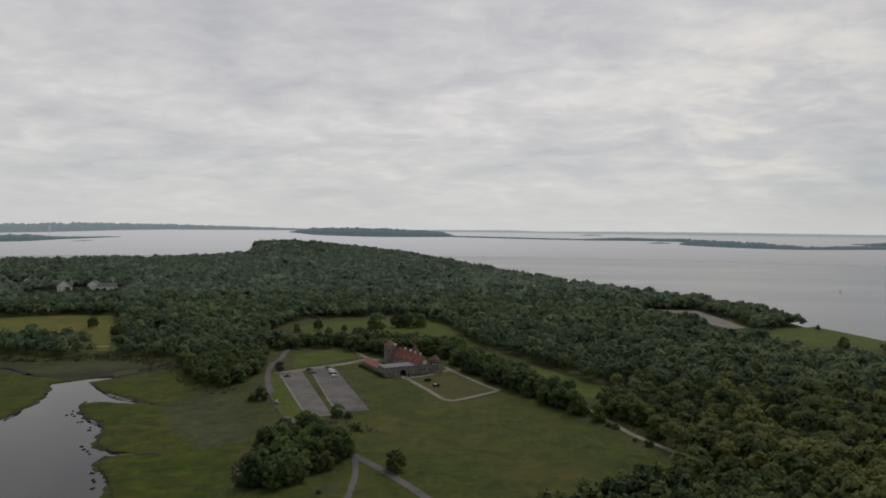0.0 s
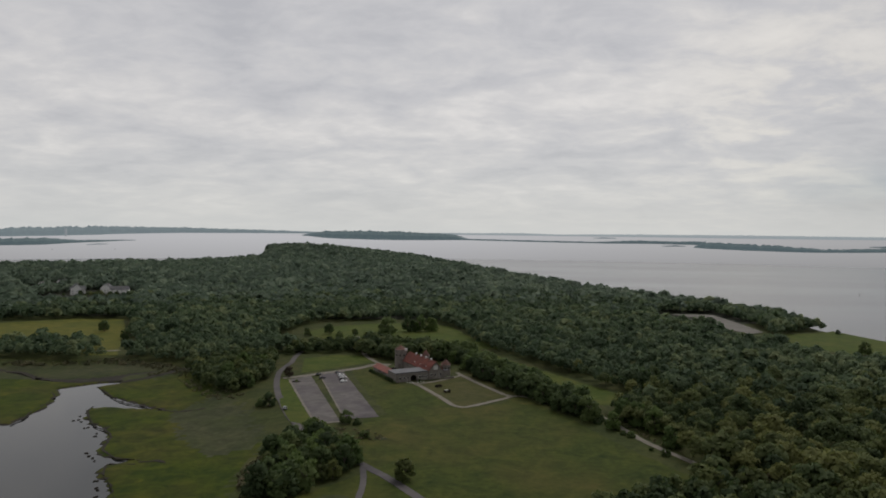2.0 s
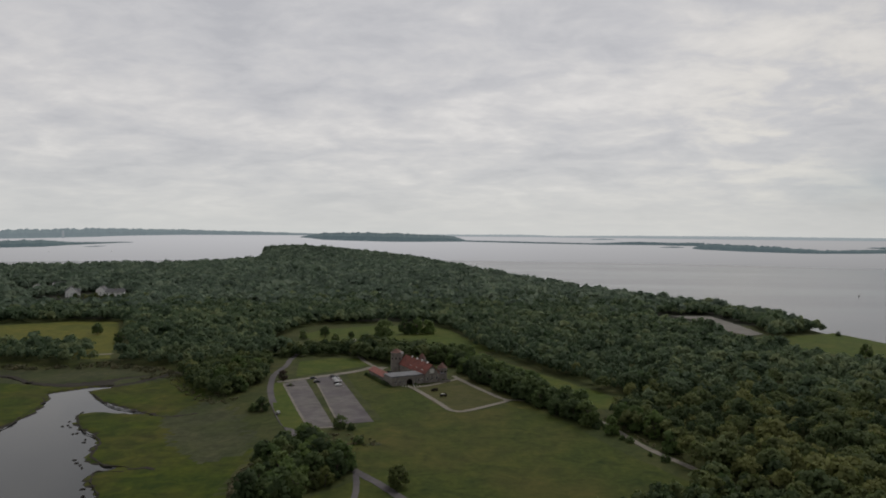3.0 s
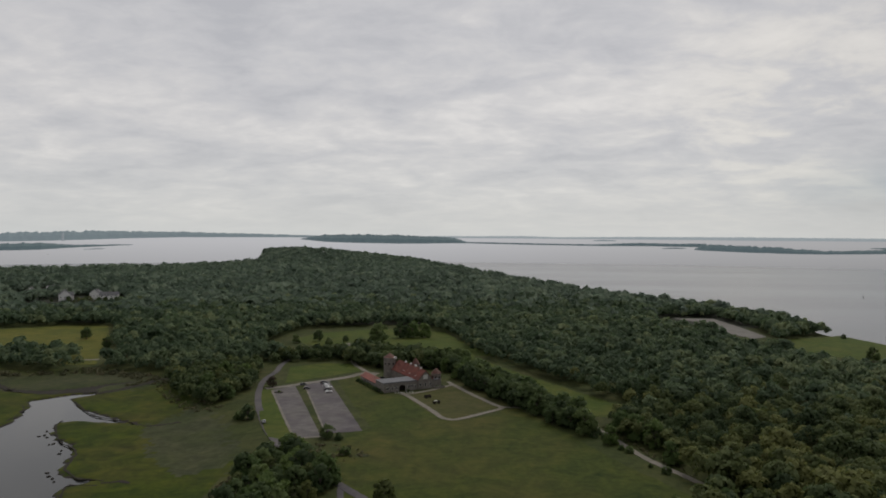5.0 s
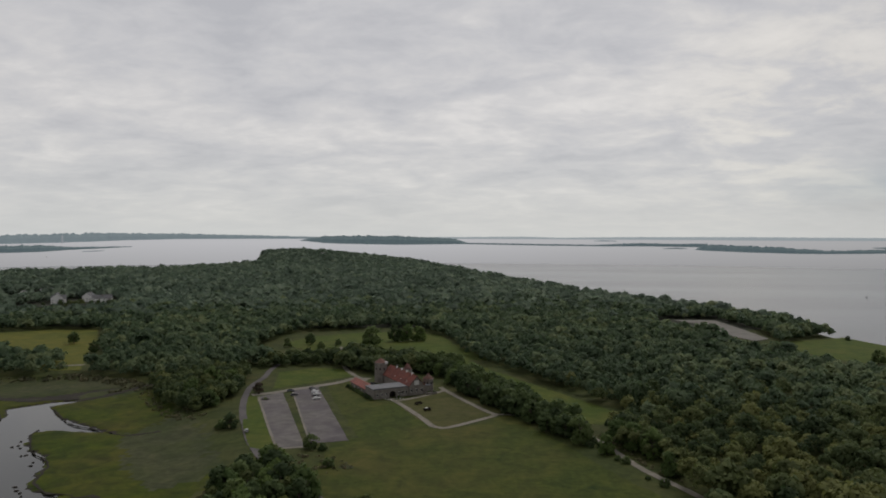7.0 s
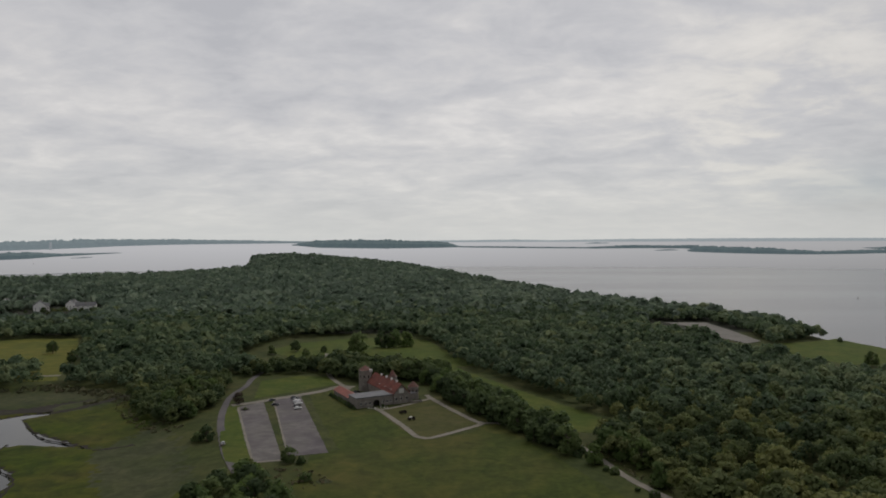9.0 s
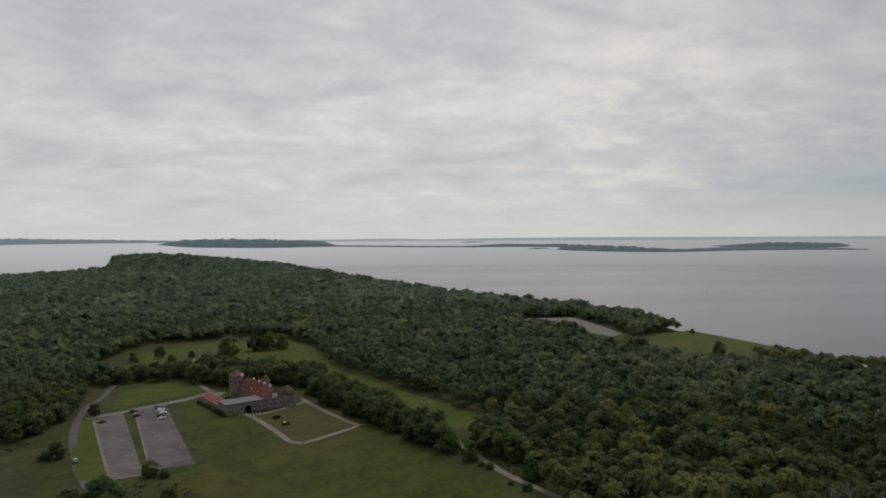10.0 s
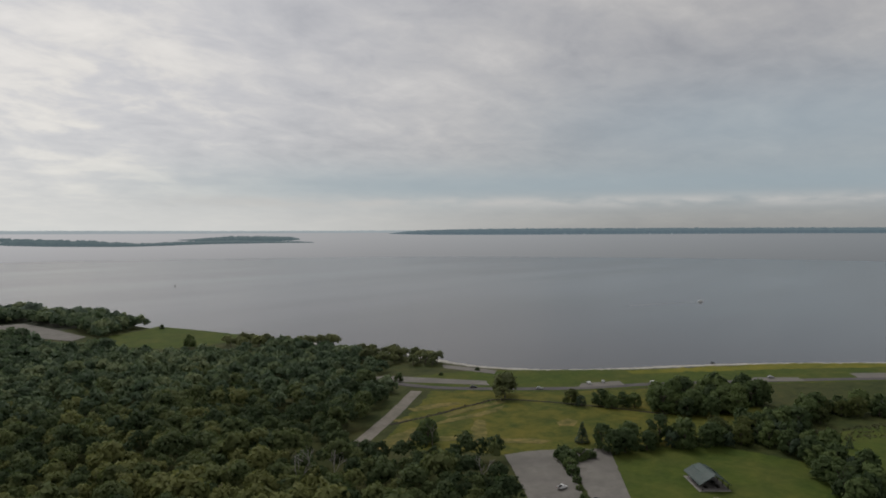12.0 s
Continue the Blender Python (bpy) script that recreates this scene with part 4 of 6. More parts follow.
def make_forest():
    rng = np.random.default_rng(11)
    P = scatter(FOREST, 7.7, rng, 0.44)
    keep = np.ones(len(P), bool)
    for c in CLEAR:
        keep &= ~inside(P, c)
    P = P[keep]
    d = np.hypot(P[:, 0] - 10, P[:, 1] - 40)
    az = np.degrees(np.arctan2(P[:, 0] - 10, P[:, 1] - 40))
    P, d = P[(az > -38) & (az < 88)], d[(az > -38) & (az < 88)]
    thin = rng.uniform(0, 1, len(P)) < np.clip(1.1 - (d - 700) / 900, 0.42, 1)
    P, d = P[thin], d[thin]
    z = height(P)
    patchy = np.array([noise.noise((x * 0.006, y * 0.006, 3.0)) for x, y in P])
    patchy2 = np.array([noise.noise((x * 0.02, y * 0.02, 7.0)) for x, y in P])
    d = d + rng.normal(0, 0.07, len(d)) * d
    edge = np.exp(-(((P[:, 0] - 150) / 75) ** 2 + ((P[:, 1] - 285) / 70) ** 2))
    gap = np.array([noise.noise((x * 0.045, y * 0.045, 12.0)) for x, y in P])
    keep = ~((edge > 0.35) & (gap < -0.42))
    P, d, z, patchy, patchy2, edge = P[keep], d[keep], z[keep], patchy[keep], patchy2[keep], edge[keep]
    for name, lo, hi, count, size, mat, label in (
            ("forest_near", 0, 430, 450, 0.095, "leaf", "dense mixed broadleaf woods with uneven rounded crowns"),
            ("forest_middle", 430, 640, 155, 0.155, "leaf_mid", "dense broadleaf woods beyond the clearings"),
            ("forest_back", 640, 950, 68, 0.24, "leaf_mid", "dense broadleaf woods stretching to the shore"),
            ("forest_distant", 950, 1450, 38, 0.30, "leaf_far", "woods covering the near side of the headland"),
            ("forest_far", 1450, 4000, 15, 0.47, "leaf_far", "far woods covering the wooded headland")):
        m = (d >= lo) & (d < hi)
        Q, n = P[m], int(m.sum())
        grow = np.clip(rng.normal(1.0, 0.26, n) + 0.18 * patchy2[m], 0.5, 1.6)
        grow *= 1 + edge[m] * rng.uniform(-0.2, 0.35, n)
        rad = 4.35 * grow * rng.uniform(0.8, 1.2, n) * (1.7 if lo >= 950 else 1.15 if lo >= 640 else 1.0)
        hgt = 11.6 * grow ** 0.8 * np.where((Q[:, 0] > 320) & (Q[:, 1] < 700), 0.72, 1.0)
        pos = np.column_stack([Q, z[m] - 0.5])
        v, soft, who = leaf_cloud(pos, hgt, rad, count, rng, size, 0.16, 0.42, 0.46 if lo < 430 else 0.78 if lo < 950 else 1.2)
        olive = np.exp(-(((Q[:, 0] - 142) / 55) ** 2 + ((Q[:, 1] - 285) / 55) ** 2)) * rng.uniform(0.3, 1.5, n)
        tint = np.clip(0.24 + 0.34 * patchy[m] + 0.30 * patchy2[m] + rng.normal(0, 0.36, n) + 0.85 * olive, 0, 1)
        t = np.clip(tint[who] + rng.normal(0, 0.05, len(who)), 0, 1)
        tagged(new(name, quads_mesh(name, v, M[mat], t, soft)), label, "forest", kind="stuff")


make_forest()


def tree_mesh_parts(seed, h, r, count, size, base, lean=0.0):
    """One tree's trunk with limbs, and its crown."""
    rng = np.random.default_rng(seed)
    v, soft, who = leaf_cloud(np.zeros((1, 3)), np.array([h]), np.array([r]), count, rng, size, base, 0.40 if base > 0.2 else 0.10, 0.4)
    crown = quads_mesh("crown", v, M["leaf_tree"], None, soft)
    bm = bmesh.new()

    def limb(a, b, r0, r1, sides=7):
        a, b = Vector(a), Vector(b)
        q = (b - a).to_track_quat("Z", "Y").to_matrix().to_4x4()
        bmesh.ops.create_cone(bm, cap_ends=True, segments=sides, radius1=r0, radius2=r1, depth=(b - a).length,
                              matrix=Matrix.Translation((a + b) / 2) @ q)

    top = (rng.uniform(-.4, .4), rng.uniform(-.4, .4), h * 0.5)
    limb((0, 0, -0.6), top, 0.045 * r + 0.12, 0.03 * r + 0.06)
    for k in range(6):
        t = rng.uniform(0.55, 1.0)
        a = Vector(top) * t
        g = 2 * math.pi * k / 6 + rng.uniform(-.4, .4)
        limb(a, (math.cos(g) * r * 0.55, math.sin(g) * r * 0.55, h * rng.uniform(0.6, 0.82)), 0.02 * r + 0.05, 0.03, 5)
    trunk = bpy.data.meshes.new("trunk")
    bm.to_mesh(trunk)
    bm.free()
    trunk.materials.append(M["bark"])
    return trunk, crown


TREES = {}


def tree_kind(key, seed, h, r, count=420, size=0.16, base=0.3, label="", category="tree", mat=None):
    trunk, crown = tree_mesh_parts(seed, h, r, count, size, base)
    if mat:
        crown.materials.clear()
        crown.materials.append(mat)
    TREES[key] = (trunk, crown, label, category)


def tree(key, x, y, scale=1.0, group="", label="", rng=random):
    trunk, crown, lab, cat = TREES[key]
    ob = new("tree" if cat == "tree" else cat)
    s = scale
    ob.matrix_world = Matrix.LocRotScale((x, y, ground_at(x, y)), Euler((0, 0, rng.uniform(0, 6.28))), (s, s, s * rng.uniform(0.9, 1.1)))
    for n, me in (("trunk", trunk), ("crown", crown)):
        c = new(n, me)
        c.parent = ob
    return tagged(ob, label or lab, cat, group)


for i in range(5):
    tree_kind(("broad", i), 100 + i, 11.5, 5.4, 820, 0.10, 0.08, "broadleaf tree with a full rounded dark green crown")
for i in range(2):
    tree_kind(("olive", i), 130 + i, 10.0, 5.2, 760, 0.10, 0.08, "broadleaf tree with a yellowish olive crown", mat=M["leaf_olive"])
tree_kind(("bush", 0), 150, 3.0, 2.5, 260, 0.15, 0.03, "low rounded dark green bush", "bush")
tree_kind(("light", 0), 140, 11.0, 5.4, 800, 0.10, 0.10, "broadleaf tree with a fresh light green crown", mat=M["leaf_light"])
for i in range(2):
    tree_kind(("airy", i), 162 + i, 9.5, 5.6, 300, 0.12, 0.25, "open-crowned olive-green tree with its trunk showing", mat=M["leaf_pale"])
tree_kind(("sparse", 0), 160, 9, 4.8, 330, 0.10, 0.28, "open-crowned tree with bare limbs showing")
tree_kind(("dark", 0), 170, 8.5, 3.6, 640, 0.12, 0.05, "dense dark evergreen tree", mat=M["leaf_dark"])


THICKETS = []


def grove(poly, spacing, group, keys, lo=0.75, hi=1.15, seed=1, jitter=0.36, thicket=False):
    """Trees scattered over a plot, each a thing; a thicket's trees join the one dense growth."""
    rng = np.random.default_rng(seed)
    rr = random.Random(seed)
    if thicket:
        P = scatter(poly, spacing, rng, jitter)
        THICKETS.append(np.column_stack([P, height(P), rng.uniform(lo, hi, len(P))]))
        return
    for x, y in scatter(poly, spacing, rng, jitter):
        tree(rr.choice(keys), x, y, rr.uniform(lo, hi), group, rng=rr)


tree_kind(("red", 0), 180, 6.5, 3.4, 420, 0.12, 0.12, "small tree with dark reddish leaves", mat=M["leaf_red"])
tree_kind(("cone", 0), 190, 9.5, 2.6, 10, 0.3, 0.1, "conical dark evergreen", mat=M["leaf_dark"])


def conifer_crown(seed, h, r, count):
    """A cone of drooping branch clumps."""
    rng = np.random.default_rng(seed)
    u = rng.uniform(0, 1, count) ** 0.6
    a = rng.uniform(0, 2 * np.pi, count)
    rr = r * u * rng.uniform(0.7, 1.08, count)
    p = np.stack([np.cos(a) * rr, np.sin(a) * rr, h * (1 - 0.94 * u)], 1)
    out = np.stack([np.cos(a), np.sin(a), np.full(count, -0.45)], 1) * rng.uniform(0.4, 0.9, (count, 1))
    across = np.stack([-np.sin(a), np.cos(a), rng.normal(0, 0.3, count)], 1) * rng.uniform(0.3, 0.7, (count, 1))
    v = np.stack([p - across, p + out * 0.6 - across * 0.4, p + out * 0.6 + across * 0.4, p + across], 1)
    return quads_mesh("crown", v.reshape(-1, 3), M["leaf_dark"])


TREES[("cone", 0)] = (TREES[("cone", 0)][0], conifer_crown(5, 9.5, 2.9, 420), "conical dark blue-green conifer", "tree")
BROAD = [("broad", i) for i in range(5)]
MIXED = BROAD + [("olive", 0), ("olive", 1)]
DULL = BROAD[:3] + [("dark", 0), ("olive", 1)]
grove([(-80, 318), (-70, 342), (-58, 332), (-46, 318), (-41, 299), (-44, 284), (-54, 270), (-64, 258), (-74, 262), (-80, 285)], 7.6, "clump by the lane", BROAD[:3] + [("olive", 0), ("light", 0), ("light", 0)], 0.7, 1.12, 21)
grove([(-184.7, 484.1), (-148.2, 434.1), (-126.9, 430.3), (-125, 464.1), (-130.9, 538), (-165.6, 530.7), (-194.3, 511)], 8.6, "clump beside the marsh", BROAD, 0.75, 1.1, 22, thicket=True)
grove([(37.4, 436), (58, 392), (70, 368), (80, 374), (78, 392), (64, 420), (49, 454), (35.4, 485.6), (25.3, 523.4), (3.1, 562.3), (-22, 548), (1, 524), (9, 500), (16, 480), (26, 460)], 7.4, "hedgerow along the strip", BROAD + [("light", 0)], 0.85, 1.3, 23)
grove([(69, 386), (76, 386), (86, 352), (95, 328), (101, 312), (97, 312), (90, 328), (80, 356)], 6.0, "bushes along the dirt road", [("bush", 0)], 0.4, 1.05, 24)
grove([(-64, 546), (-46, 533), (-24, 534), (-2, 552), (-18.9, 585.9), (-42.8, 581.1), (-68, 609), (-86.2, 571)], 8.4, "trees behind the barn", BROAD + [("dark", 0)], 1.0, 1.4, 25, thicket=True)
grove([(-132.9, 552.7), (-115.4, 561.9), (-82.2, 568.3), (-82, 602), (-107.7, 592.3), (-136.8, 584.1)], 8.4, "trees behind the lawn", BROAD, 0.8, 1.1, 26, thicket=True)
grove([(30, 236), (44, 246), (70, 258), (97, 278), (112, 290), (130, 250), (123.5, 222), (71.9, 201.7)], 8.6, "trees at the field's foot", MIXED, 0.85, 1.25, 27, thicket=True)
grove([(-575, 990), (-470, 965), (-462, 1005), (-520, 1018), (-560, 1008)], 15.0, "", BROAD, 0.55, 0.9, 28, thicket=True)
# parkland by the shore
grove([(363.0, 242.2), (370.7, 248.7), (391.6, 212.6), (383.9, 206.2)], 7.0, "hedge in the meadow", DULL, 0.75, 1.0, 31)
grove([(387.1, 197.6), (413.2, 212.8), (453.5, 170.4), (440.2, 155.4), (401.5, 159.4), (382.4, 176.3)], 9.0, "clump by the shore road", BROAD, 1.0, 1.35, 32)
grove([(301.1, 188.4), (309.7, 197.0), (328.8, 182.3), (347.9, 169.7), (369.1, 152.8), (396.8, 136.1), (433.3, 132.1), (424.5, 121.4), (385.9, 123.3), (362.4, 138.0), (337.1, 156.9)], 8.2, "tree belt round the pavilion lawn", DULL, 0.8, 1.2, 33)
grove([(366.9, 146.5), (345.1, 121.0), (317.1, 101.9), (293.6, 91.3), (304.0, 76.7), (334.0, 89.3), (366.4, 116.9), (383.9, 136.0)], 8.2, "tree belt round the pavilion lawn", BROAD + [("dark", 0)], 0.8, 1.2, 34)
grove([(424.7, 129.8), (445.7, 100.3), (475.3, 64.4), (486.2, 72.9), (456.7, 108.9), (435.6, 136.3)], 8.5, "trees by the shore lawn", DULL + [("sparse", 0)], 0.75, 1.2, 35)
grove([(383.9, 406.3), (407.3, 374.2), (422.7, 378.8), (438.6, 416.1), (417.3, 448.4), (395.4, 454.5)], 11.0, "trees by the shore lot", [("airy", 0), ("airy", 1)], 0.7, 1.1, 36)
grove([(353.8, 586.2), (392.8, 578.9), (408.4, 545.0), (424.9, 491.6), (407.9, 475.2), (370.3, 523.2)], 14.0, "trees on the shore field", [("airy", 0), ("airy", 1)], 0.8, 1.25, 37)
rr = random.Random(5)
for key, x, y, sc, lab in (
        (("broad", 4), -62.6, 652.8, 1.75, "tall dense dark green tree in the clearing"), (("broad", 1), -44.8, 687.7, 1.35, ""), (("light", 0), -33.9, 690.7, 1.45, ""), (("light", 0), -22.0, 693.0, 1.35, ""),
        (("broad", 0), -119.4, 665.9, 0.95, ""), (("broad", 2), -105.8, 644.2, 0.7, ""), (("broad", 4), -94.1, 663.1, 0.6, ""), (("olive", 0), -82.3, 651.1, 0.5, ""),
        (("broad", 1), -136.9, 651.5, 0.8, ""), (("red", 0), -111.5, 472.8, 1.05, ""), (("broad", 2), -54.5, 361.0, 0.72, "dark spreading tree at the lot's end"),
        (("bush", 0), -41.7, 336.9, 1.2, ""), (("olive", 1), -18.2, 281.0, 0.98, "olive-green tree bushy to the ground by the lane"), (("bush", 0), -48.6, 359.6, 1.0, ""), (("broad", 3), -104.3, 396.9, 0.78, ""),
        (("bush", 0), -109.9, 399.3, 1.3, ""), (("bush", 0), -84.0, 321.2, 1.3, ""), (("bush", 0), -45.6, 255.9, 0.5, ""),
        (("airy", 1), 361.5, 281.5, 1.55, "large spreading willow by the shore road"), (("airy", 0), 369, 287, 1.15, ""), (("airy", 0), 354.5, 279, 1.0, ""), (("broad", 3), 266.7, 262.5, 1.12, "dense dark tree in the dry meadow"),
        (("cone", 0), 311.0, 205.4, 1.15, ""), (("cone", 0), 378.1, 105.4, 0.6, ""), (("broad", 1), 342.4, 585.0, 1.05, "round dark tree on the shore field"), (("bush", 0), 415.5, 339.7, 0.8, ""),
        (("bush", 0), 387.3, 350.0, 0.7, ""), (("broad", 2), 355.0, 360.3, 0.6, ""), (("bush", 0), 393.9, 721.1, 1.3, ""), (("broad", 3), 387.2, 707.7, 0.5, ""),
        (("broad", 2), -294.0, 618.9, 0.9, "lone tree at the edge of the hay field"), (("broad", 0), -336.5, 663.6, 1.0, "lone tree in the hay field")):
    tree(key, x, y, sc, "", lab, rr)
for key, x, y, sc in ((("olive", 0), 119.7, 299.5, 1.55), (("olive", 1), 140.6, 308.1, 1.60), (("olive", 0), 96.5, 261.0, 1.35), (("olive", 1), 147.8, 290.1, 1.30), (("olive", 0), 149.9, 267.9, 1.40), (("olive", 1), 113.7, 266.3, 1.30), (("light", 0), 90.6, 374.7, 1.10), (("light", 0), 96.7, 363.8, 1.20), (("light", 0), 102.3, 353.5, 1.15), (("light", 0), 82.3, 357.7, 0.80), (("light", 0), 103.3, 329.6, 1.00),
                      (("light", 0), -148.9, 458.3, 1.15), (("light", 0), -146.2, 488.5, 1.25), (("light", 0), -136.6, 495.7, 1.1), (("light", 0), -130.5, 441.6, 1.0), (("olive", 1), -128.0, 466.0, 1.0)):
    tree(key, x, y, sc, "", "", rr)
for x, y, sc in ((286.3, 202.1, 1.7), (282.0, 197.8, 1.9), (289.5, 195.8, 1.7), (294.0, 192.6, 1.2), (276.6, 193.5, 1.3), (270.2, 188.8, 1.3), (263.7, 183.9, 0.8), (257.3, 179.6, 0.6), (250.3, 174.4, 0.6)):
    tree(("bush", 0), x, y, sc, "bushes on the lot island", "", rr)


def make_scrub():
    """Low scrub, reeds and saplings on rough ground."""
    rng = np.random.default_rng(91)
    plots = (([(-196, 508), (-186, 486), (-152, 436), (-142, 436), (-126, 428), (-128, 416), (-150, 420), (-190, 476), (-204, 500)], 4.0, 0.6, 1.5, 0.35),
             ([(-330, 512), (-286, 520), (-256, 532), (-224, 522), (-198, 508), (-204, 502), (-228, 512), (-258, 520), (-290, 508), (-330, 504)], 3.6, 1.0, 2.6, 0.25),
             ([(-212, 480), (-199, 503), (-204, 505), (-216, 486)], 2.6, 0.8, 1.6, 0.1),
             ([(-82, 262), (-88, 300), (-82, 322), (-76, 300), (-72, 262)], 3.0, 0.8, 2.0, 0.45),
             ([(-66, 352), (-40, 350), (-30, 334), (-44, 326), (-58, 340)], 3.6, 0.5, 1.4, 0.6),
             ([(378.3, 118.9), (396.8, 125.1), (439.9, 94.3), (460.5, 51.1), (444.0, 53.2), (417.3, 88.1), (382.4, 110.7)], 2.3, 0.4, 0.9, 0.1),
             ([(88, 388), (94, 358), (100, 336), (110, 312), (107, 312), (96, 338), (91, 358), (84, 386)], 2.6, 0.5, 1.2, 0.45),
             ([(287.8, 295.7), (310.4, 291.6), (331.0, 289.5), (355.7, 283.3), (357.7, 280.3), (331.0, 286.4), (310.4, 288.5), (287.8, 292.6)], 1.8, 0.4, 0.8, 0.5),
             ([(120, 285), (150.0, 304.5), (175.5, 288.6), (150.0, 259.2)], 4.5, 0.9, 2.2, 0.7))
    P, R, T = [], [], []
    for poly, step, lo, hi, hue in plots:
        q = scatter(poly, step, rng, 0.55)
        q = q[rng.uniform(0, 1, len(q)) < 0.8]
        P.append(np.column_stack([q, height(q) - 0.1]))
        R.append(rng.uniform(lo, hi, len(q)))
        T.append(np.clip(hue + rng.normal(0, 0.2, len(q)), 0, 1))
    P, R, T = np.concatenate(P), np.concatenate(R), np.concatenate(T)
    v, soft, who = leaf_cloud(P, R * 0.95, R * 1.15, 36, rng, 0.2, 0.02, 0.05, 0.7)
    t = np.clip(T[who] + rng.normal(0, 0.1, len(who)), 0, 1)
    tagged(new("scrub", quads_mesh("scrub", v, M["scrub"], t, soft)), "low grey-green scrub and reeds on rough ground", "scrub", kind="stuff")


make_scrub()


def dead_tree(x, y, h, seed):
    """A leafless grey tree of forking limbs."""
    rng = random.Random(seed)
    bm = bmesh.new()

    def limb(a, way, length, r, depth):
        b = a + way * length
        q = (b - a).to_track_quat("Z", "Y").to_matrix().to_4x4()
        bmesh.ops.create_cone(bm, cap_ends=True, segments=6, radius1=r, radius2=r * 0.6, depth=length, matrix=Matrix.Translation((a + b) / 2) @ q)
        if depth:
            for k in range(3):
                w = (way + Vector((rng.uniform(-.8, .8), rng.uniform(-.8, .8), rng.uniform(-.1, .4)))).normalized()
                limb(a + way * length * rng.uniform(0.7, 1.0), w, length * rng.uniform(0.55, 0.75), r * 0.6, depth - 1)

    limb(Vector((0, 0, -0.5)), Vector((0.05, 0.05, 1)).normalized(), h * 0.45, 0.26, 3)
    ob = empty("tree", pose(x, y, ground_at(x, y)), "bare pale grey dead tree among leafy ones", "tree")
    part("trunk", bm, M["dead"], ob)


for k, (x, y, h) in enumerate(((196.1, 263.4, 17), (200.3, 255.0, 16), (186.8, 259.7, 16), (265.2, 258.7, 12), (234.4, 209.4, 15))):
    dead_tree(x, y, h, 60 + k)


def make_thicket():
    rng = np.random.default_rng(77)
    T = np.concatenate(THICKETS)
    n = len(T)
    v, soft, who = leaf_cloud(T[:, :3] - [0, 0, 0.4], 11.0 * T[:, 3], 5.2 * T[:, 3], 360, rng, 0.13, 0.08, 0.30, 0.45)
    tint = np.clip(rng.normal(0.34, 0.22, n), 0, 1)
    t = np.clip(tint[who] + rng.normal(0, 0.10, len(who)), 0, 1)
    tagged(new("thicket", quads_mesh("thicket", v, M["leaf"], t, soft)), "dense clumps of broadleaf trees at the woods' edges", "trees", kind="stuff")


make_thicket()
patch("hay_road", [(-290, 556), (-289, 561), (-272, 565), (-272, 560)], 0.1, M["gravel"], "short stretch of pale gravel track", "path", 0.3)


# ---- more materials ----
M.update({
    "stone": material("grey_fieldstone_wall", (0.165, 0.150, 0.134), (0.290, 0.265, 0.235), 1.6, 0.95, 0.5, (0.105, 0.096, 0.086), 0.4, 0.6),
    "tile": material("red_clay_roof_tiles", (0.190, 0.068, 0.054), (0.270, 0.102, 0.080), 1.2, 0.8, 0.2, (0.130, 0.064, 0.056), 0.25, 0.8),
    "old_tile": material("weathered_brown_tiles", (0.120, 0.060, 0.048), (0.180, 0.088, 0.070), 1.2, 0.85, 0.2, (0.085, 0.062, 0.055), 0.4, 0.8),
    "slate": material("grey_flat_roofing", (0.118, 0.120, 0.130), (0.172, 0.174, 0.184), 0.5, 0.8, 0.1, (0.111, 0.111, 0.118), 0.2, 0.6),
    "white": material("white_paint", (0.488, 0.481, 0.459), (0.592, 0.585, 0.562), 1.0, 0.6),
    "dark_wood": material("dark_timber", (0.015, 0.012, 0.010), (0.033, 0.027, 0.022), 2.0, 0.8),
    "glass": material("dark_window_glass", (0.009, 0.010, 0.012), (0.015, 0.016, 0.018), 0.5, 0.08),
    "tyre": material("black_rubber", (0.009, 0.009, 0.009), (0.018, 0.018, 0.018), 4.0, 0.8),
    "chrome": material("dull_metal", (0.259, 0.259, 0.266), (0.370, 0.370, 0.370), 3.0, 0.35, metal=1.0),
    "green_roof": material("green_metal_roof", (0.033, 0.056, 0.052), (0.048, 0.074, 0.068), 0.6, 0.5, 0.0, (0.059, 0.074, 0.070), 0.3, 0.5),
    "grey_roof": material("grey_shingles", (0.096, 0.096, 0.100), (0.148, 0.148, 0.152), 1.0, 0.9),
    "siding": material("pale_clapboard", (0.74, 0.73, 0.71), (0.84, 0.83, 0.81), 0.8, 0.7),
    "yellow": material("yellow_machine_paint", (0.370, 0.237, 0.022), (0.459, 0.311, 0.037), 1.0, 0.5),
    "foam": material("white_wake", (0.30, 0.31, 0.32), (0.42, 0.43, 0.44), 0.3, 0.6),
})
PAINT = {n: material(n + "_car_paint", tuple(c * 0.9 for c in col), col, 2.0, 0.25) for n, col in
         (("white", (0.75, 0.75, 0.74)), ("black", (0.02, 0.02, 0.022)), ("silver", (0.42, 0.43, 0.44)), ("dark_grey", (0.07, 0.075, 0.08)))}


def ring_prism(bm, cx, cy, r0, r1, z0, z1, n=24, cap=True):
    bmesh.ops.create_cone(bm, cap_ends=cap, segments=n, radius1=r0, radius2=r1, depth=z1 - z0, matrix=Matrix.Translation((cx, cy, (z0 + z1) / 2)))
    return bm


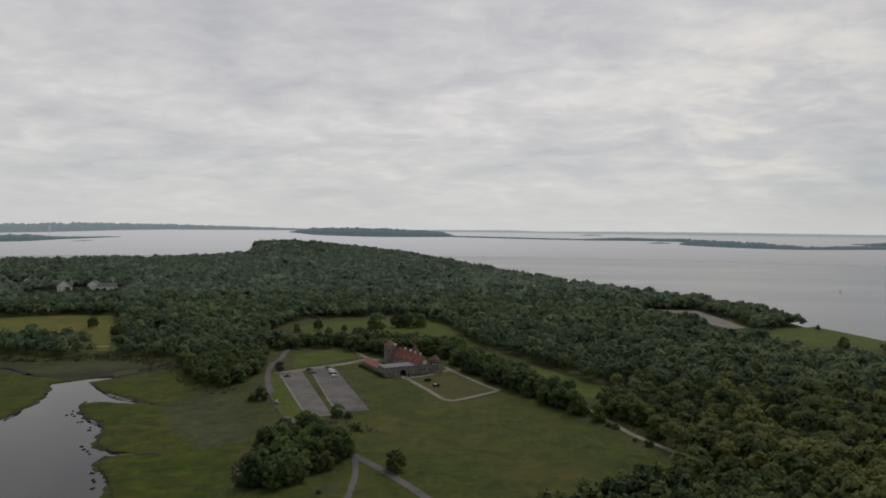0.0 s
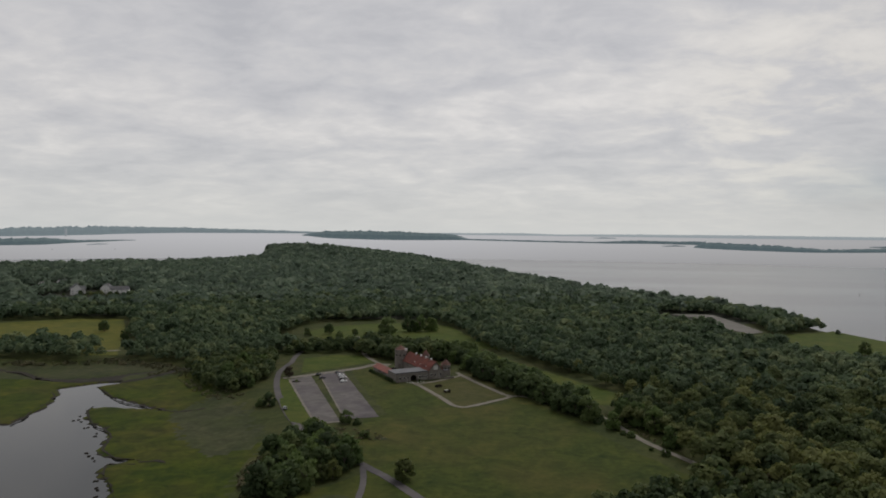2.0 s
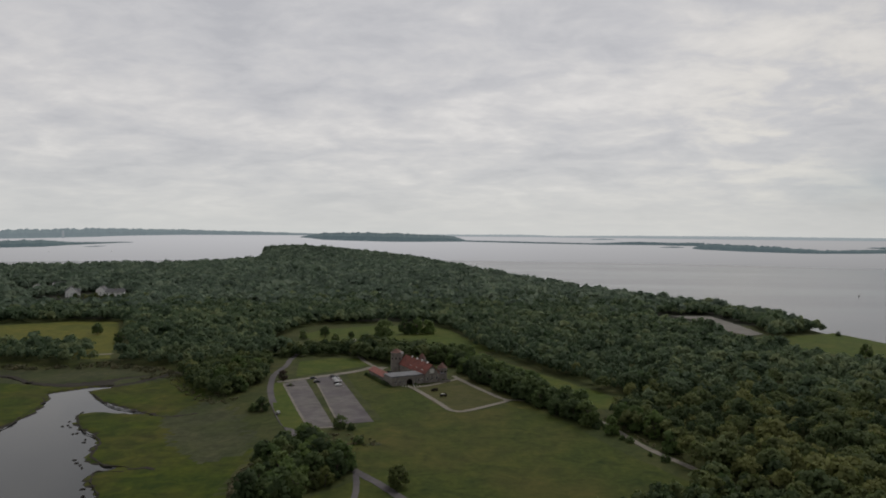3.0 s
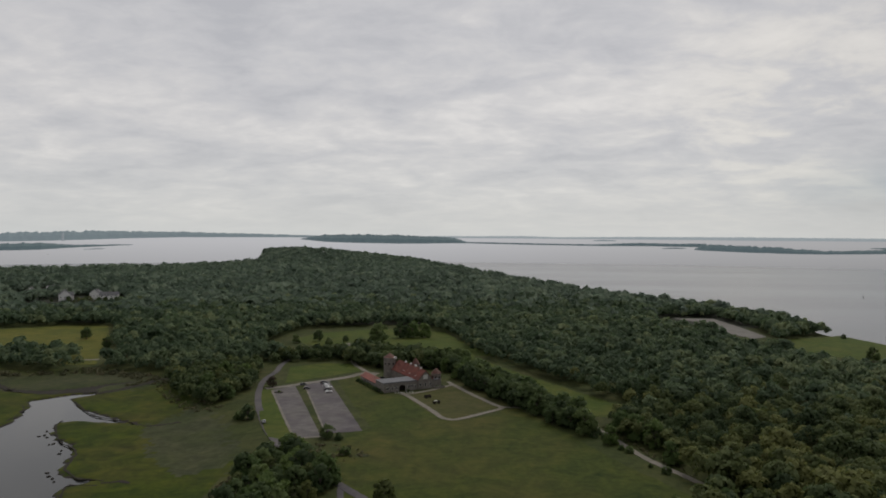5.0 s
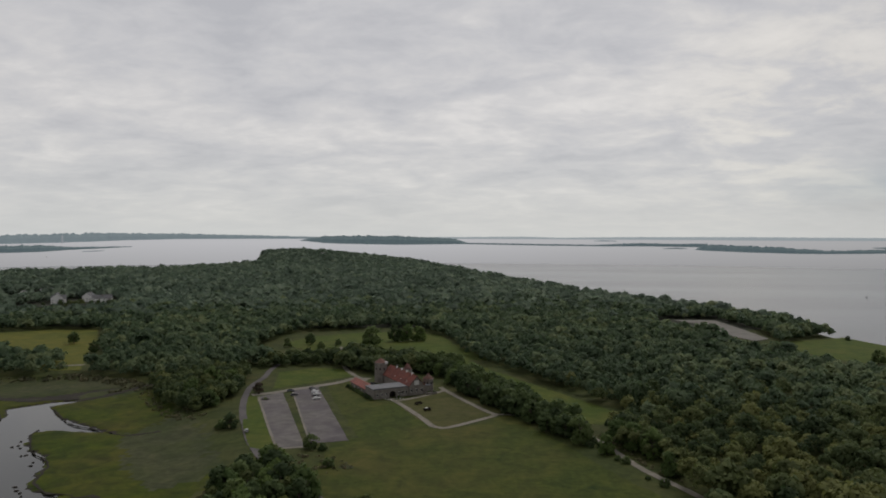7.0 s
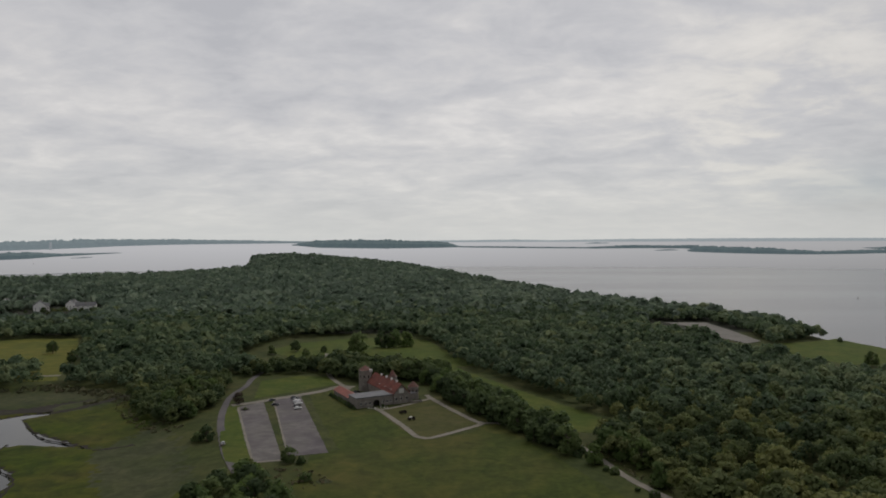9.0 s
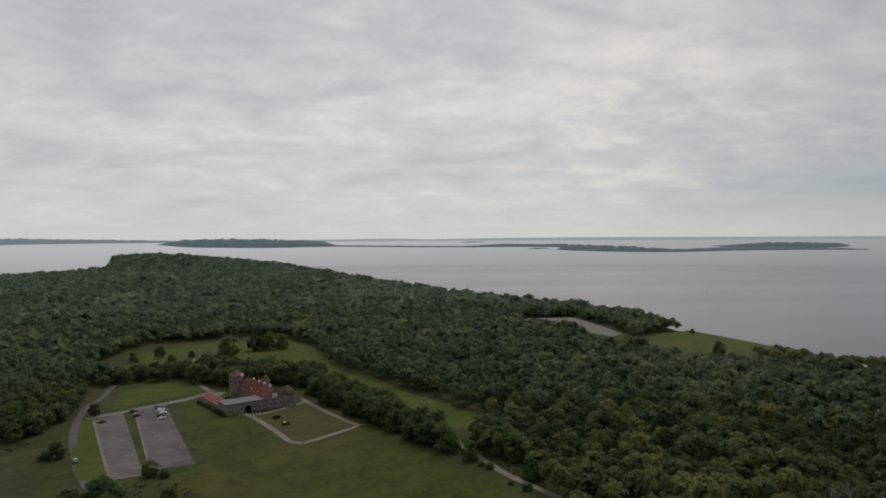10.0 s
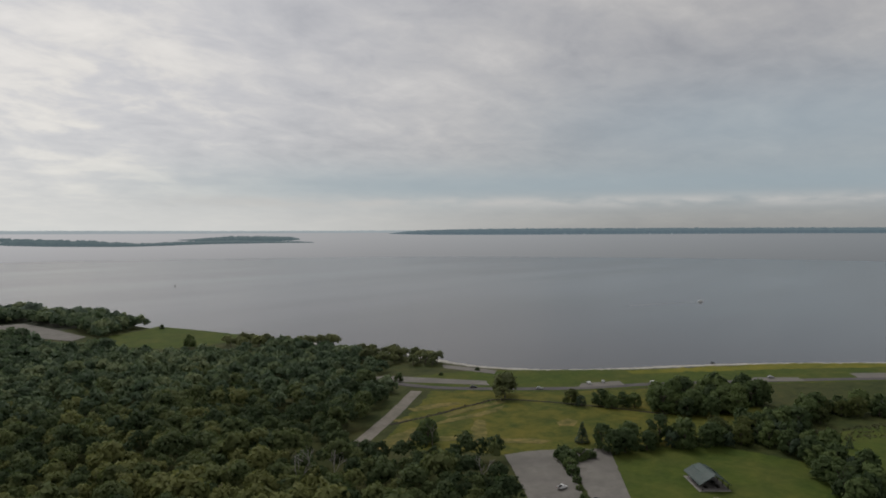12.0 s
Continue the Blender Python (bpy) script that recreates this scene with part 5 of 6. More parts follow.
def gable_bm(x0, x1, y0, y1, z0, z1, over=0.5, thick=0.25):
    """A pitched roof of real thickness, its ridge along y."""
    bm = bmesh.new()
    xm = (x0 + x1) / 2
    drop = (z1 - z0) / (xm - x0) * over
    for s in (-1, 1):
        xe = x0 - over if s < 0 else x1 + over
        a = [(xe, y0 - over, z0 - drop), (xm, y0 - over, z1), (xm, y1 + over, z1), (xe, y1 + over, z0 - drop)]
        lo = [bm.verts.new(p) for p in a]
        hi = [bm.verts.new((p[0], p[1], p[2] + thick)) for p in a]
        bm.faces.new(lo), bm.faces.new(hi)
        for i in range(4):
            bm.faces.new((lo[i], lo[(i + 1) % 4], hi[(i + 1) % 4], hi[i]))
    bmesh.ops.recalc_face_normals(bm, faces=bm.faces)
    return bm


def gable_walls(x0, x1, y0, y1, z0, z1):
    bm = bmesh.new()
    xm = (x0 + x1) / 2
    ends = []
    for y in (y0, y1):
        ends.append([bm.verts.new(p) for p in ((x0, y, -0.5), (x1, y, -0.5), (x1, y, z0), (xm, y, z1), (x0, y, z0))])
        bm.faces.new(ends[-1])
    for i in range(5):
        bm.faces.new((ends[0][i], ends[0][(i + 1) % 5], ends[1][(i + 1) % 5], ends[1][i]))
    bmesh.ops.recalc_face_normals(bm, faces=bm.faces)
    return bm


def make_barn():
    """Stone dairy barn round a yard: flat front range with an arch, low red range, long red-roofed hall, three towers."""
    yaw = 28.5
    barn = empty("stone_barn", pose(-36.8, 457.7, 0, 0, 0, yaw), "large grey stone barn with red tiled roofs and round towers", "barn")
    # front range with the arched gateway
    for x0, x1 in ((0, 10.4), (14.6, 23.2)):
        part("front_wall", box(x0, x1, 0, 0.7, -0.5, 5.6, 0.04), M["stone"], barn, "rough grey fieldstone wall")
    bm = bmesh.new()
    n = 12
    arc = [(12.5 + 2.1 * math.cos(math.pi * (1 - k / n)), 2.4 + 1.7 * math.sin(math.pi * k / n)) for k in range(n + 1)]
    for y in (0.02, 0.68):
        for k in range(n):
            (xa, za), (xb, zb) = arc[k], arc[k + 1]
            bm.faces.new([bm.verts.new(p) for p in ((xa, y, za), (xb, y, zb), (xb, y, 5.6), (xa, y, 5.6))])
    for k in range(n):
        (xa, za), (xb, zb) = arc[k], arc[k + 1]
        bm.faces.new([bm.verts.new(p) for p in ((xa, 0.02, za), (xa, 0.68, za), (xb, 0.68, zb), (xb, 0.02, zb))])
    part("arch", bm, M["stone"], barn, "stone arch over the gateway")
    part("gate", box(10.4, 14.6, 3.2, 3.4, 0, 4.3), M["dark_wood"], barn, "dark recessed barn gate")
    part("side_wall", box(0, 0.7, 0.7, 14, -0.5, 5.6), M["stone"], barn)
    part("rear_wall", box(0.7, 24, 13.3, 14, -0.5, 5.5), M["stone"], barn)
    part("flat_roof", box(-0.25, 23.2, -0.25, 14.3, 5.6, 5.95, 0.05), M["slate"], barn, "pale grey flat roof")
    part("parapet", box(-0.3, 23.2, -0.35, 0.25, 5.96, 6.35, 0.05), M["slate"], barn)
    for x in (2.5, 5.5, 8.2, 16.8, 19.2, 21.6):
        w = part("window", box(x - 0.65, x + 0.65, -0.10, 0.06, 1.6, 3.4), M["white"], barn, "white framed window")
        part("pane", box(x - 0.5, x + 0.5, -0.13, -0.11, 1.75, 3.25), M["glass"], w)
    # low red range along the yard
    part("range_wall", box(0, 7.6, 14.3, 41, -0.5, 3.6), M["stone"], barn)
    part("range_roof", gable_bm(0, 7.6, 14.6, 41, 3.6, 5.6, 0.5, 0.22), M["tile"], barn, "low red tiled roof")
    for k in range(6):
        y = 17 + 4.2 * k
        w = part("window", box(-0.10, 0.06, y - 0.6, y + 0.6, 1.2, 2.6), M["white"], barn, "white framed window")
        part("pane", box(-0.13, -0.11, y - 0.45, y + 0.45, 1.35, 2.45), M["glass"], w)
    # long hall
    part("hall_wall", gable_walls(23.3, 33.7, -0.6, 41, 6.0, 11.6), M["stone"], barn, "tall stone hall wall")
    roof = part("hall_roof", gable_bm(23.3, 33.7, -0.6, 41, 6.15, 11.8, 0.55, 0.28), M["tile"], barn, "steep red tiled roof")
    bm = bmesh.new()
    for k in range(40):
        y = -0.9 + 42.2 * k / 39
        for s in (-1, 1):
            a, b = Vector((28.5, y, 12.12)), Vector((28.5 + s * 5.7, y, 6.0))
            q = (b - a).to_track_quat("Z", "Y").to_matrix().to_4x4()
            r = bmesh.ops.create_cube(bm, size=1)
            bmesh.ops.transform(bm, matrix=Matrix.Translation((a + b) / 2) @ q @ Matrix.Diagonal((0.16, 0.16, (b - a).length, 1)), verts=r["verts"])
    part("roof_rib", bm, M["tile"], roof)
    part("gable_panel", box(26.9, 30.1, -0.72, -0.55, 6.4, 9.2), M["white"], barn, "white boarded gable panel")
    for x in (25.0, 28.5, 32.0):
        w = part("window", box(x - 0.7, x + 0.7, -0.74, -0.57, 2.0, 4.2), M["white"], barn, "white framed window")
        part("pane", box(x - 0.55, x + 0.55, -0.77, -0.75, 2.15, 4.05), M["glass"], w)
    for k, y in enumerate((6, 14, 22, 30)):
        c = part("roof_vent", box(28.0, 29.0, y - 0.5, y + 0.5, 11.4, 12.7, 0.05), M["white"], barn, "white louvred ridge vent")
        bm = bmesh.new()
        bmesh.ops.create_cone(bm, cap_ends=True, segments=4, radius1=0.95, radius2=0.05, depth=0.6, matrix=pose(28.5, y, 13.0, 0, 0, 45))
        part("cap", bm, M["white"], c)
    for y in (6, 15, 24):
        d = part("dormer", box(24.2, 25.6, y - 0.5, y + 0.5, 6.6, 8.0, 0.03), M["white"], barn, "small white dormer")
        part("pane", box(24.13, 24.18, y - 0.35, y + 0.35, 7.0, 7.8), M["glass"], d)
    # towers
    for name, cx, cy, r, wall, tip, lab in (("silo_tower", 23.2, 45.5, 4.2, 13.6, 16.4, "tall round stone silo tower with a red cap"),
                                            ("corner_tower", 39.6, 6.0, 3.3, 8.2, 11.4, "squat round stone tower with a red cone"),
                                            ("stair_tower", 37.4, 33.0, 2.8, 10.0, 14.0, "slim stone tower with a brown cone")):
        t = part(name, ring_prism(bmesh.new(), cx, cy, r * 1.03, r, -0.5, wall, 28), M["stone"], barn, lab)
        part("cone_roof", ring_prism(bmesh.new(), cx, cy, r * 1.02, 0.12, wall + 0.01, tip, 28), M["old_tile"], t, "weathered red tiled cone roof")
        part("cornice", ring_prism(bmesh.new(), cx, cy, r * 1.06, r * 1.06, wall - 0.5, wall - 0.05, 28), M["stone"], t)
        for k in range(4):
            a = math.radians(200 + 40 * k)
            bm = box(-0.4, 0.4, -0.08, 0.08, -0.7, 0.7)
            bmesh.ops.transform(bm, matrix=pose(cx + (r + 0.06) * math.cos(a), cy + (r + 0.06) * math.sin(a), wall * 0.7, 0, 0, math.degrees(a) + 90), verts=bm.verts)
            part("slit_window", bm, M["glass"], t)
    # small gabled link behind the hall, and the silo's hatch
    part("link_wall", gable_walls(24.6, 30.4, 41.3, 46.5, 7.4, 10.2), M["stone"], barn)
    part("link_roof", gable_bm(24.6, 30.4, 41.4, 46.5, 7.5, 10.4, 0.4, 0.22), M["old_tile"], barn, "brown tiled roof of the link")
    part("hatch", box(24.6, 26.6, 41.0, 42.6, 12.6, 14.2, 0.05), M["white"], barn, "white hatch at the silo's cap")
    # lean-to between hall and corner tower
    part("annex_wall", box(33.8, 38.6, 0.5, 9.5, -0.5, 5.0), M["stone"], barn)
    part("annex_roof", box(33.8, 39.0, 0.1, 9.9, 5.01, 5.3, 0.04), M["slate"], barn, "grey sloping annex roof")
    part("terrace_wall", box(33.5, 41, -3.5, -3.0, -0.5, 1.4), M["stone"], barn)


make_barn()


def barn_place(u, v):
    a = math.radians(28.5)
    return -36.8 + u * math.cos(a) - v * math.sin(a), 457.7 + u * math.sin(a) + v * math.cos(a)


for v in (4, 10, 16, 22, 28, 34, 40):
    tree(("bush", 0), *barn_place(-2.2, v), 0.75, "shrubs along the barn", "clipped dark shrub against the barn wall", rr)
for u, v in ((-2, -1), (15.5, -2.5), (41, 0), (36.5, -1.6)):
    tree(("bush", 0), *barn_place(u, v), 0.55, "shrubs along the barn", "small dark shrub against the barn wall", rr)


def make_car(name, paint, label, pickup=False):
    car = empty(name, pose(0, 0, 0), label, "pickup" if pickup else "car", "parked cars")
    prof = [(-2.25, 0.45), (-2.25, 0.95), (-1.5, 1.02), (-0.9, 1.02), (1.0, 1.0), (2.2, 0.85), (2.28, 0.45)]
    bm = bmesh.new()
    sides = []
    for y in (-0.88, 0.88):
        sides.append([bm.verts.new((x, y, z)) for x, z in prof])
        bm.faces.new(sides[-1])
    for i in range(len(prof)):
        bm.faces.new((sides[0][i], sides[0][(i + 1) % 7], sides[1][(i + 1) % 7], sides[1][i]))
    bmesh.ops.recalc_face_normals(bm, faces=bm.faces)
    bmesh.ops.bevel(bm, geom=bm.edges[:], offset=0.08, segments=2, affect="EDGES")
    part("body", bm, PAINT[paint], car)
    roof = [(-1.9, 1.0), (-1.35, 1.45), (0.35, 1.47), (1.05, 1.0)] if not pickup else [(-0.6, 1.0), (-0.5, 1.6), (0.6, 1.62), (1.15, 1.0)]
    bm = bmesh.new()
    s = []
    for y, t in ((-0.8, -0.68), (0.8, 0.68)):
        s.append([bm.verts.new((x, y if z < 1.1 else t, z)) for x, z in roof])
        bm.faces.new(s[-1])
    for i in range(4):
        bm.faces.new((s[0][i], s[0][(i + 1) % 4], s[1][(i + 1) % 4], s[1][i]))
    bmesh.ops.recalc_face_normals(bm, faces=bm.faces)
    part("cabin", bm, PAINT[paint], car)
    (ax, az), (bx, bz), (cx, cz), (dx, dz) = roof
    panes = [("windscreen", [(dx, -0.8, dz), (dx, 0.8, dz), (cx, 0.68, cz), (cx, -0.68, cz)]), ("rear_window", [(ax, 0.8, az), (ax, -0.8, az), (bx, -0.68, bz), (bx, 0.68, bz)])]
    for s in (-1, 1):
        panes.append(("side_window", [(ax, 0.8 * s, az), (dx, 0.8 * s, dz), (cx, 0.68 * s, cz), (bx, 0.68 * s, bz)][::s]))
    for name, corner in panes:
        q = [Vector(c) for c in corner]
        mid = (q[0] + q[1] + q[2] + q[3]) / 4
        out = (q[1] - q[0]).cross(q[2] - q[1]).normalized()
        bm = bmesh.new()
        lo, hi = ([bm.verts.new(mid + (v - mid) * 0.84 + out * d) for v in q] for d in (-0.02, 0.02))
        bm.faces.new(hi)
        for i in range(4):
            bm.faces.new((lo[i], lo[(i + 1) % 4], hi[(i + 1) % 4], hi[i]))
        part(name, bm, M["glass"], car, "dark glass")
    part("roof", box(roof[1][0] + 0.05, roof[2][0] - 0.02, -0.68, 0.68, roof[1][1] - 0.01, roof[1][1] + 0.07, 0.03), PAINT[paint], car)
    if pickup:
        part("bed", box(-2.15, -0.75, -0.74, 0.74, 1.0, 1.04), M["tyre"], car)
        for y in (-0.84, 0.76):
            part("bed_side", box(-2.2, -0.7, y, y + 0.08, 0.98, 1.3, 0.02), PAINT[paint], car)
    for x in (-1.4, 1.4):
        for y in (-0.86, 0.86):
            bm = bmesh.new()
            bmesh.ops.create_cone(bm, cap_ends=True, segments=16, radius1=0.34, radius2=0.34, depth=0.22, matrix=pose(x, y, 0.34, 90))
            w = part("wheel", bm, M["tyre"], car)
            bm = bmesh.new()
            bmesh.ops.create_cone(bm, cap_ends=True, segments=12, radius1=0.2, radius2=0.2, depth=0.25, matrix=pose(x, y, 0.34, 90))
            part("rim", bm, M["chrome"], w)
    for y in (-0.6, 0.6):
        part("headlight", box(2.2, 2.3, y - 0.2, y + 0.2, 0.62, 0.78, 0.02), M["white"], car)
        part("tail_light", box(-2.29, -2.2, y - 0.2, y + 0.2, 0.72, 0.88, 0.02), M["tile"], car)
    return car


cars = {p: make_car("car", p, {"white": "white parked car", "black": "black parked car", "silver": "silver car", "dark_grey": "dark grey parked car"}[p] + " on worn asphalt") for p in PAINT}
truck = make_car("pickup_truck", "white", "white pickup truck on the asphalt lot", True)
used = set()


def park(kind, x, y, yaw, z=0.12):
    src = truck if kind == "pickup" else cars[kind]
    m = pose(x, y, z, 0, 0, yaw)
    if kind in used:
        copy_thing(src, m)
    else:
        src.matrix_world = m
        used.add(kind)


for kind, x, y, yaw in (("dark_grey", -92.1, 477.9, 28), ("black", -87.4, 466.3, 28), ("black", -80.0, 484.7, 28), ("dark_grey", -78.2, 480.8, 28), ("white", -76.7, 476.9, 28),
                        ("silver", -75.9, 472.9, 28), ("white", -73.9, 469.6, 28), ("black", -73.5, 463.1, 28), ("white", -71.7, 457.7, 28)):
    park(kind, x, y, yaw)
park("silver", -92.9, 387.4, 112, 0.16)
park("silver", 392.4, 275.7, -50, 0.16)
park("black", 369.4, 309.9, -55, 0.16)
for kind, x, y, yaw in (("white", 424.8, 257.9, 60), ("white", 434.5, 252.6, 30), ("white", 452.5, 226.0, -45), ("silver", 515.4, 169.8, -40), ("pickup", 253.6, 184.9, -12), ("silver", 237.2, 183.7, 20),
                        ("black", 249.8, 169.0, 0)):
    park(kind, x, y, yaw, 0.2)


def make_wagon(x, y, yaw, load, label):
    w = empty("farm_wagon", pose(x, y, 0.05, 0, 0, yaw), label, "wagon")
    part("bed", box(-1.9, 1.9, -0.85, 0.85, 0.85, 1.05, 0.03), M["dark_wood"], w)
    for yy in (-0.87, 0.79):
        part("side_board", box(-1.9, 1.9, yy, yy + 0.08, 1.05, 1.55), M["dark_wood"], w)
    part("front_board", box(1.82, 1.9, -0.79, 0.79, 1.05, 1.7), M["dark_wood"], w)
    if load:
        part("canvas_load", box(-1.4, 0.6, -0.7, 0.7, 1.06, 1.75, 0.2), M["white"], w, "white canvas over the load")
    for xx in (-1.3, 1.3):
        part("axle", box(xx - 0.07, xx + 0.07, -0.95, 0.95, 0.62, 0.85), M["dark_wood"], w)
        for yy in (-1.0, 1.0):
            bm = bmesh.new()
            bmesh.ops.create_cone(bm, cap_ends=True, segments=18, radius1=0.62, radius2=0.62, depth=0.1, matrix=pose(xx, yy, 0.62, 90))
            part("wheel", bm, M["dark_wood"], w)
    part("shaft", box(1.9, 3.6, -0.06, 0.06, 0.7, 0.8), M["dark_wood"], w)


make_wagon(-9.0, 446.5, 35, False, "dark old wooden farm wagon on the lawn")
make_wagon(-3.2, 432.5, 20, True, "old farm wagon with a white cover on the lawn")

planter = tagged(patch("planter_bed", [(-105.6, 456), (-103.5, 454.2), (-100.6, 454.6), (-99.8, 457), (-102, 459), (-104.8, 458.6)], 0.35, M["mud"], "oval mulch bed in the parking lot", "planter bed", 0.1, 1.0), kind="structure")
tree(("bush", 0), -102.6, 456.6, 0.5, "", "low shrub in the planter bed", rr)
# white garden chairs set out before the gateway
for k in range(9):
    x, y = barn_place(6 + 1.3 * k, -4.0 - 1.6 * (k % 3))
    ch = empty("garden_chair", pose(x, y, 0.02, 0, 0, 30 + 17 * k), "white plastic garden chair on the grass", "chair", "garden chairs")
    part("seat", box(-0.28, 0.28, -0.28, 0.28, 0.40, 0.45, 0.02), M["white"], ch)
    part("backrest", box(-0.28, 0.28, 0.24, 0.30, 0.45, 0.95, 0.02), M["white"], ch)
    for lx in (-0.25, 0.2):
        for ly in (-0.25, 0.22):
            part("leg", box(lx, lx + 0.05, ly, ly + 0.05, -0.02, 0.40), M["white"], ch)
# yard machines
u, v = barn_place(12, 24)
tractor = empty("tractor", pose(u, v, 0, 0, 0, 60), "yellow tractor parked in the barn yard", "tractor")
part("hood", box(0.2, 2.0, -0.45, 0.45, 0.8, 1.5, 0.08), M["yellow"], tractor)
part("cab", box(-1.0, 0.2, -0.7, 0.7, 0.8, 2.4, 0.08), M["yellow"], tractor)
for x, r in ((-0.7, 0.8), (1.5, 0.5)):
    for y in (-0.85, 0.85):
        bm = bmesh.new()
        bmesh.ops.create_cone(bm, cap_ends=True, segments=16, radius1=r, radius2=r, depth=0.35, matrix=pose(x, y, r, 90))
        part("wheel", bm, M["tyre"], tractor)
park("dark_grey", *barn_place(12, 34), 80)
park("black", *barn_place(15, 40), 20)


def make_pavilion():
    p = empty("picnic_pavilion", pose(293.8, 142.9, 0, 0, 0, 39), "open picnic pavilion with a green hipped metal roof", "pavilion")
    part("floor_slab", box(-8.5, 8.5, -6.2, 6.2, -0.2, 0.18, 0.03), M["concrete"], p, "pale concrete slab")
    bm = bmesh.new()
    ev = [bm.verts.new(c) for c in ((-8.4, -6.1, 2.3), (8.4, -6.1, 2.3), (8.4, 6.1, 2.3), (-8.4, 6.1, 2.3))]
    md = [bm.verts.new(c) for c in ((-8.4, -2.6, 4.5), (8.4, -2.6, 4.5), (8.4, 2.6, 4.5), (-8.4, 2.6, 4.5))]
    rg = [bm.verts.new(c) for c in ((-8.4, 0, 6.2), (8.4, 0, 5.3))]
    for f in ((ev[0], ev[1], md[1], md[0]), (md[0], md[1], rg[1], rg[0]), (ev[2], ev[3], md[3], md[2]), (md[2], md[3], rg[0], rg[1])):
        bm.faces.new(f)
    r = bmesh.ops.extrude_face_region(bm, geom=bm.faces[:])
    bmesh.ops.translate(bm, vec=(0, 0, 0.2), verts=[g for g in r["geom"] if isinstance(g, bmesh.types.BMVert)])
    bmesh.ops.recalc_face_normals(bm, faces=bm.faces)
    roof = part("roof", bm, M["green_roof"], p, "dull green metal roof")
    for k in range(17):
        x = -8.2 + 16.4 * k / 16
        for s in (-1, 1):
            for (ya, za), (yb, zb) in (((6.1, 2.3), (2.6, 4.5)), ((2.6, 4.5), (0, 5.3))):
                top, low = Vector((x, s * yb, zb + 0.22)), Vector((x, s * ya, za + 0.22))
                bm = bmesh.new()
                q = (low - top).to_track_quat("Z", "Y").to_matrix().to_4x4()
                c = bmesh.ops.create_cube(bm, size=1)
                bmesh.ops.transform(bm, matrix=Matrix.Translation((top + low) / 2) @ q @ Matrix.Diagonal((0.06, 0.06, (low - top).length, 1)), verts=c["verts"])
                part("seam", bm, M["green_roof"], roof)
    bm = bmesh.new()
    bm.faces.new([bm.verts.new(c) for c in ((8.0, -5.9, 2.3), (8.0, 5.9, 2.3), (8.0, 2.5, 4.45), (8.0, 0, 5.25), (8.0, -2.5, 4.45))])
    r = bmesh.ops.extrude_face_region(bm, geom=bm.faces[:])
    bmesh.ops.translate(bm, vec=(0.15, 0, 0), verts=[g for g in r["geom"] if isinstance(g, bmesh.types.BMVert)])
    bmesh.ops.recalc_face_normals(bm, faces=bm.faces)
    part("gable_end", bm, M["dark_wood"], p)
    part("fascia", box(-8.4, 8.4, -6.2, -6.06, 2.1, 2.4), M["green_roof"], p)
    for x in (-7.4, -2.4, 2.6, 7.4):
        for y in (-5.3, 4.5):
            part("post", box(x - 0.14, x + 0.14, y - 0.14, y + 0.14, 0.18, 2.45, 0.02), M["dark_wood"], p)
    for x in (-4.5, 0, 4.5):
        for y in (-2.4, 2.4):
            t = part("picnic_table", box(x - 0.9, x + 0.9, y - 0.38, y + 0.38, 0.86, 0.93), M["dark_wood"], p)
            for yy in (-0.75, 0.55):
                part("bench", box(x - 0.9, x + 0.9, y + yy, y + yy + 0.25, 0.6, 0.65), M["dark_wood"], t)
            for xx in (-0.7, 0.6):
                part("trestle", box(x + xx, x + xx + 0.1, y - 0.75, y + 0.75, 0.18, 0.6), M["dark_wood"], t)


make_pavilion()


def make_house(x, y, yaw, w, d, h, label, wall="siding"):
    z = ground_at(x, y)
    ho = empty("house", pose(x, y, z, 0, 0, yaw), label, "house", "houses in the woods")
    part("wall", gable_walls(-w / 2, w / 2, -d / 2, d / 2, h, h + w * 0.38), M[wall], ho)
    roof = part("roof", gable_bm(-w / 2, w / 2, -d / 2, d / 2, h + 0.1, h + w * 0.38 + 0.15, 0.5, 0.25), M["grey_roof"], ho)
    part("chimney", box(w * 0.15, w * 0.15 + 0.9, -0.5, 0.5, h, h + w * 0.38 + 1.4), M["stone"], roof)
    for fl in range(2):
        for k in range(4):
            yy = -d / 2 + d * (k + 0.5) / 4
            for s in (-1, 1):
                xx = s * (w / 2 + 0.03)
                wi = part("window", box(xx - 0.05, xx + 0.05, yy - 0.6, yy + 0.6, 1.1 + fl * 2.9, 2.6 + fl * 2.9), M["white"], ho)
                part("pane", box(xx + s * 0.055, xx + s * 0.07, yy - 0.5, yy + 0.5, 1.2 + fl * 2.9, 2.5 + fl * 2.9), M["glass"], wi)
        for k in range(3):
            xx = -w / 2 + w * (k + 0.5) / 3
            yy = -d / 2 - 0.03
            wi = part("window", box(xx - 0.6, xx + 0.6, yy - 0.05, yy + 0.05, 1.1 + fl * 2.9, 2.6 + fl * 2.9), M["white"], ho)
            part("pane", box(xx - 0.5, xx + 0.5, yy - 0.07, yy - 0.055, 1.2 + fl * 2.9, 2.5 + fl * 2.9), M["glass"], wi)


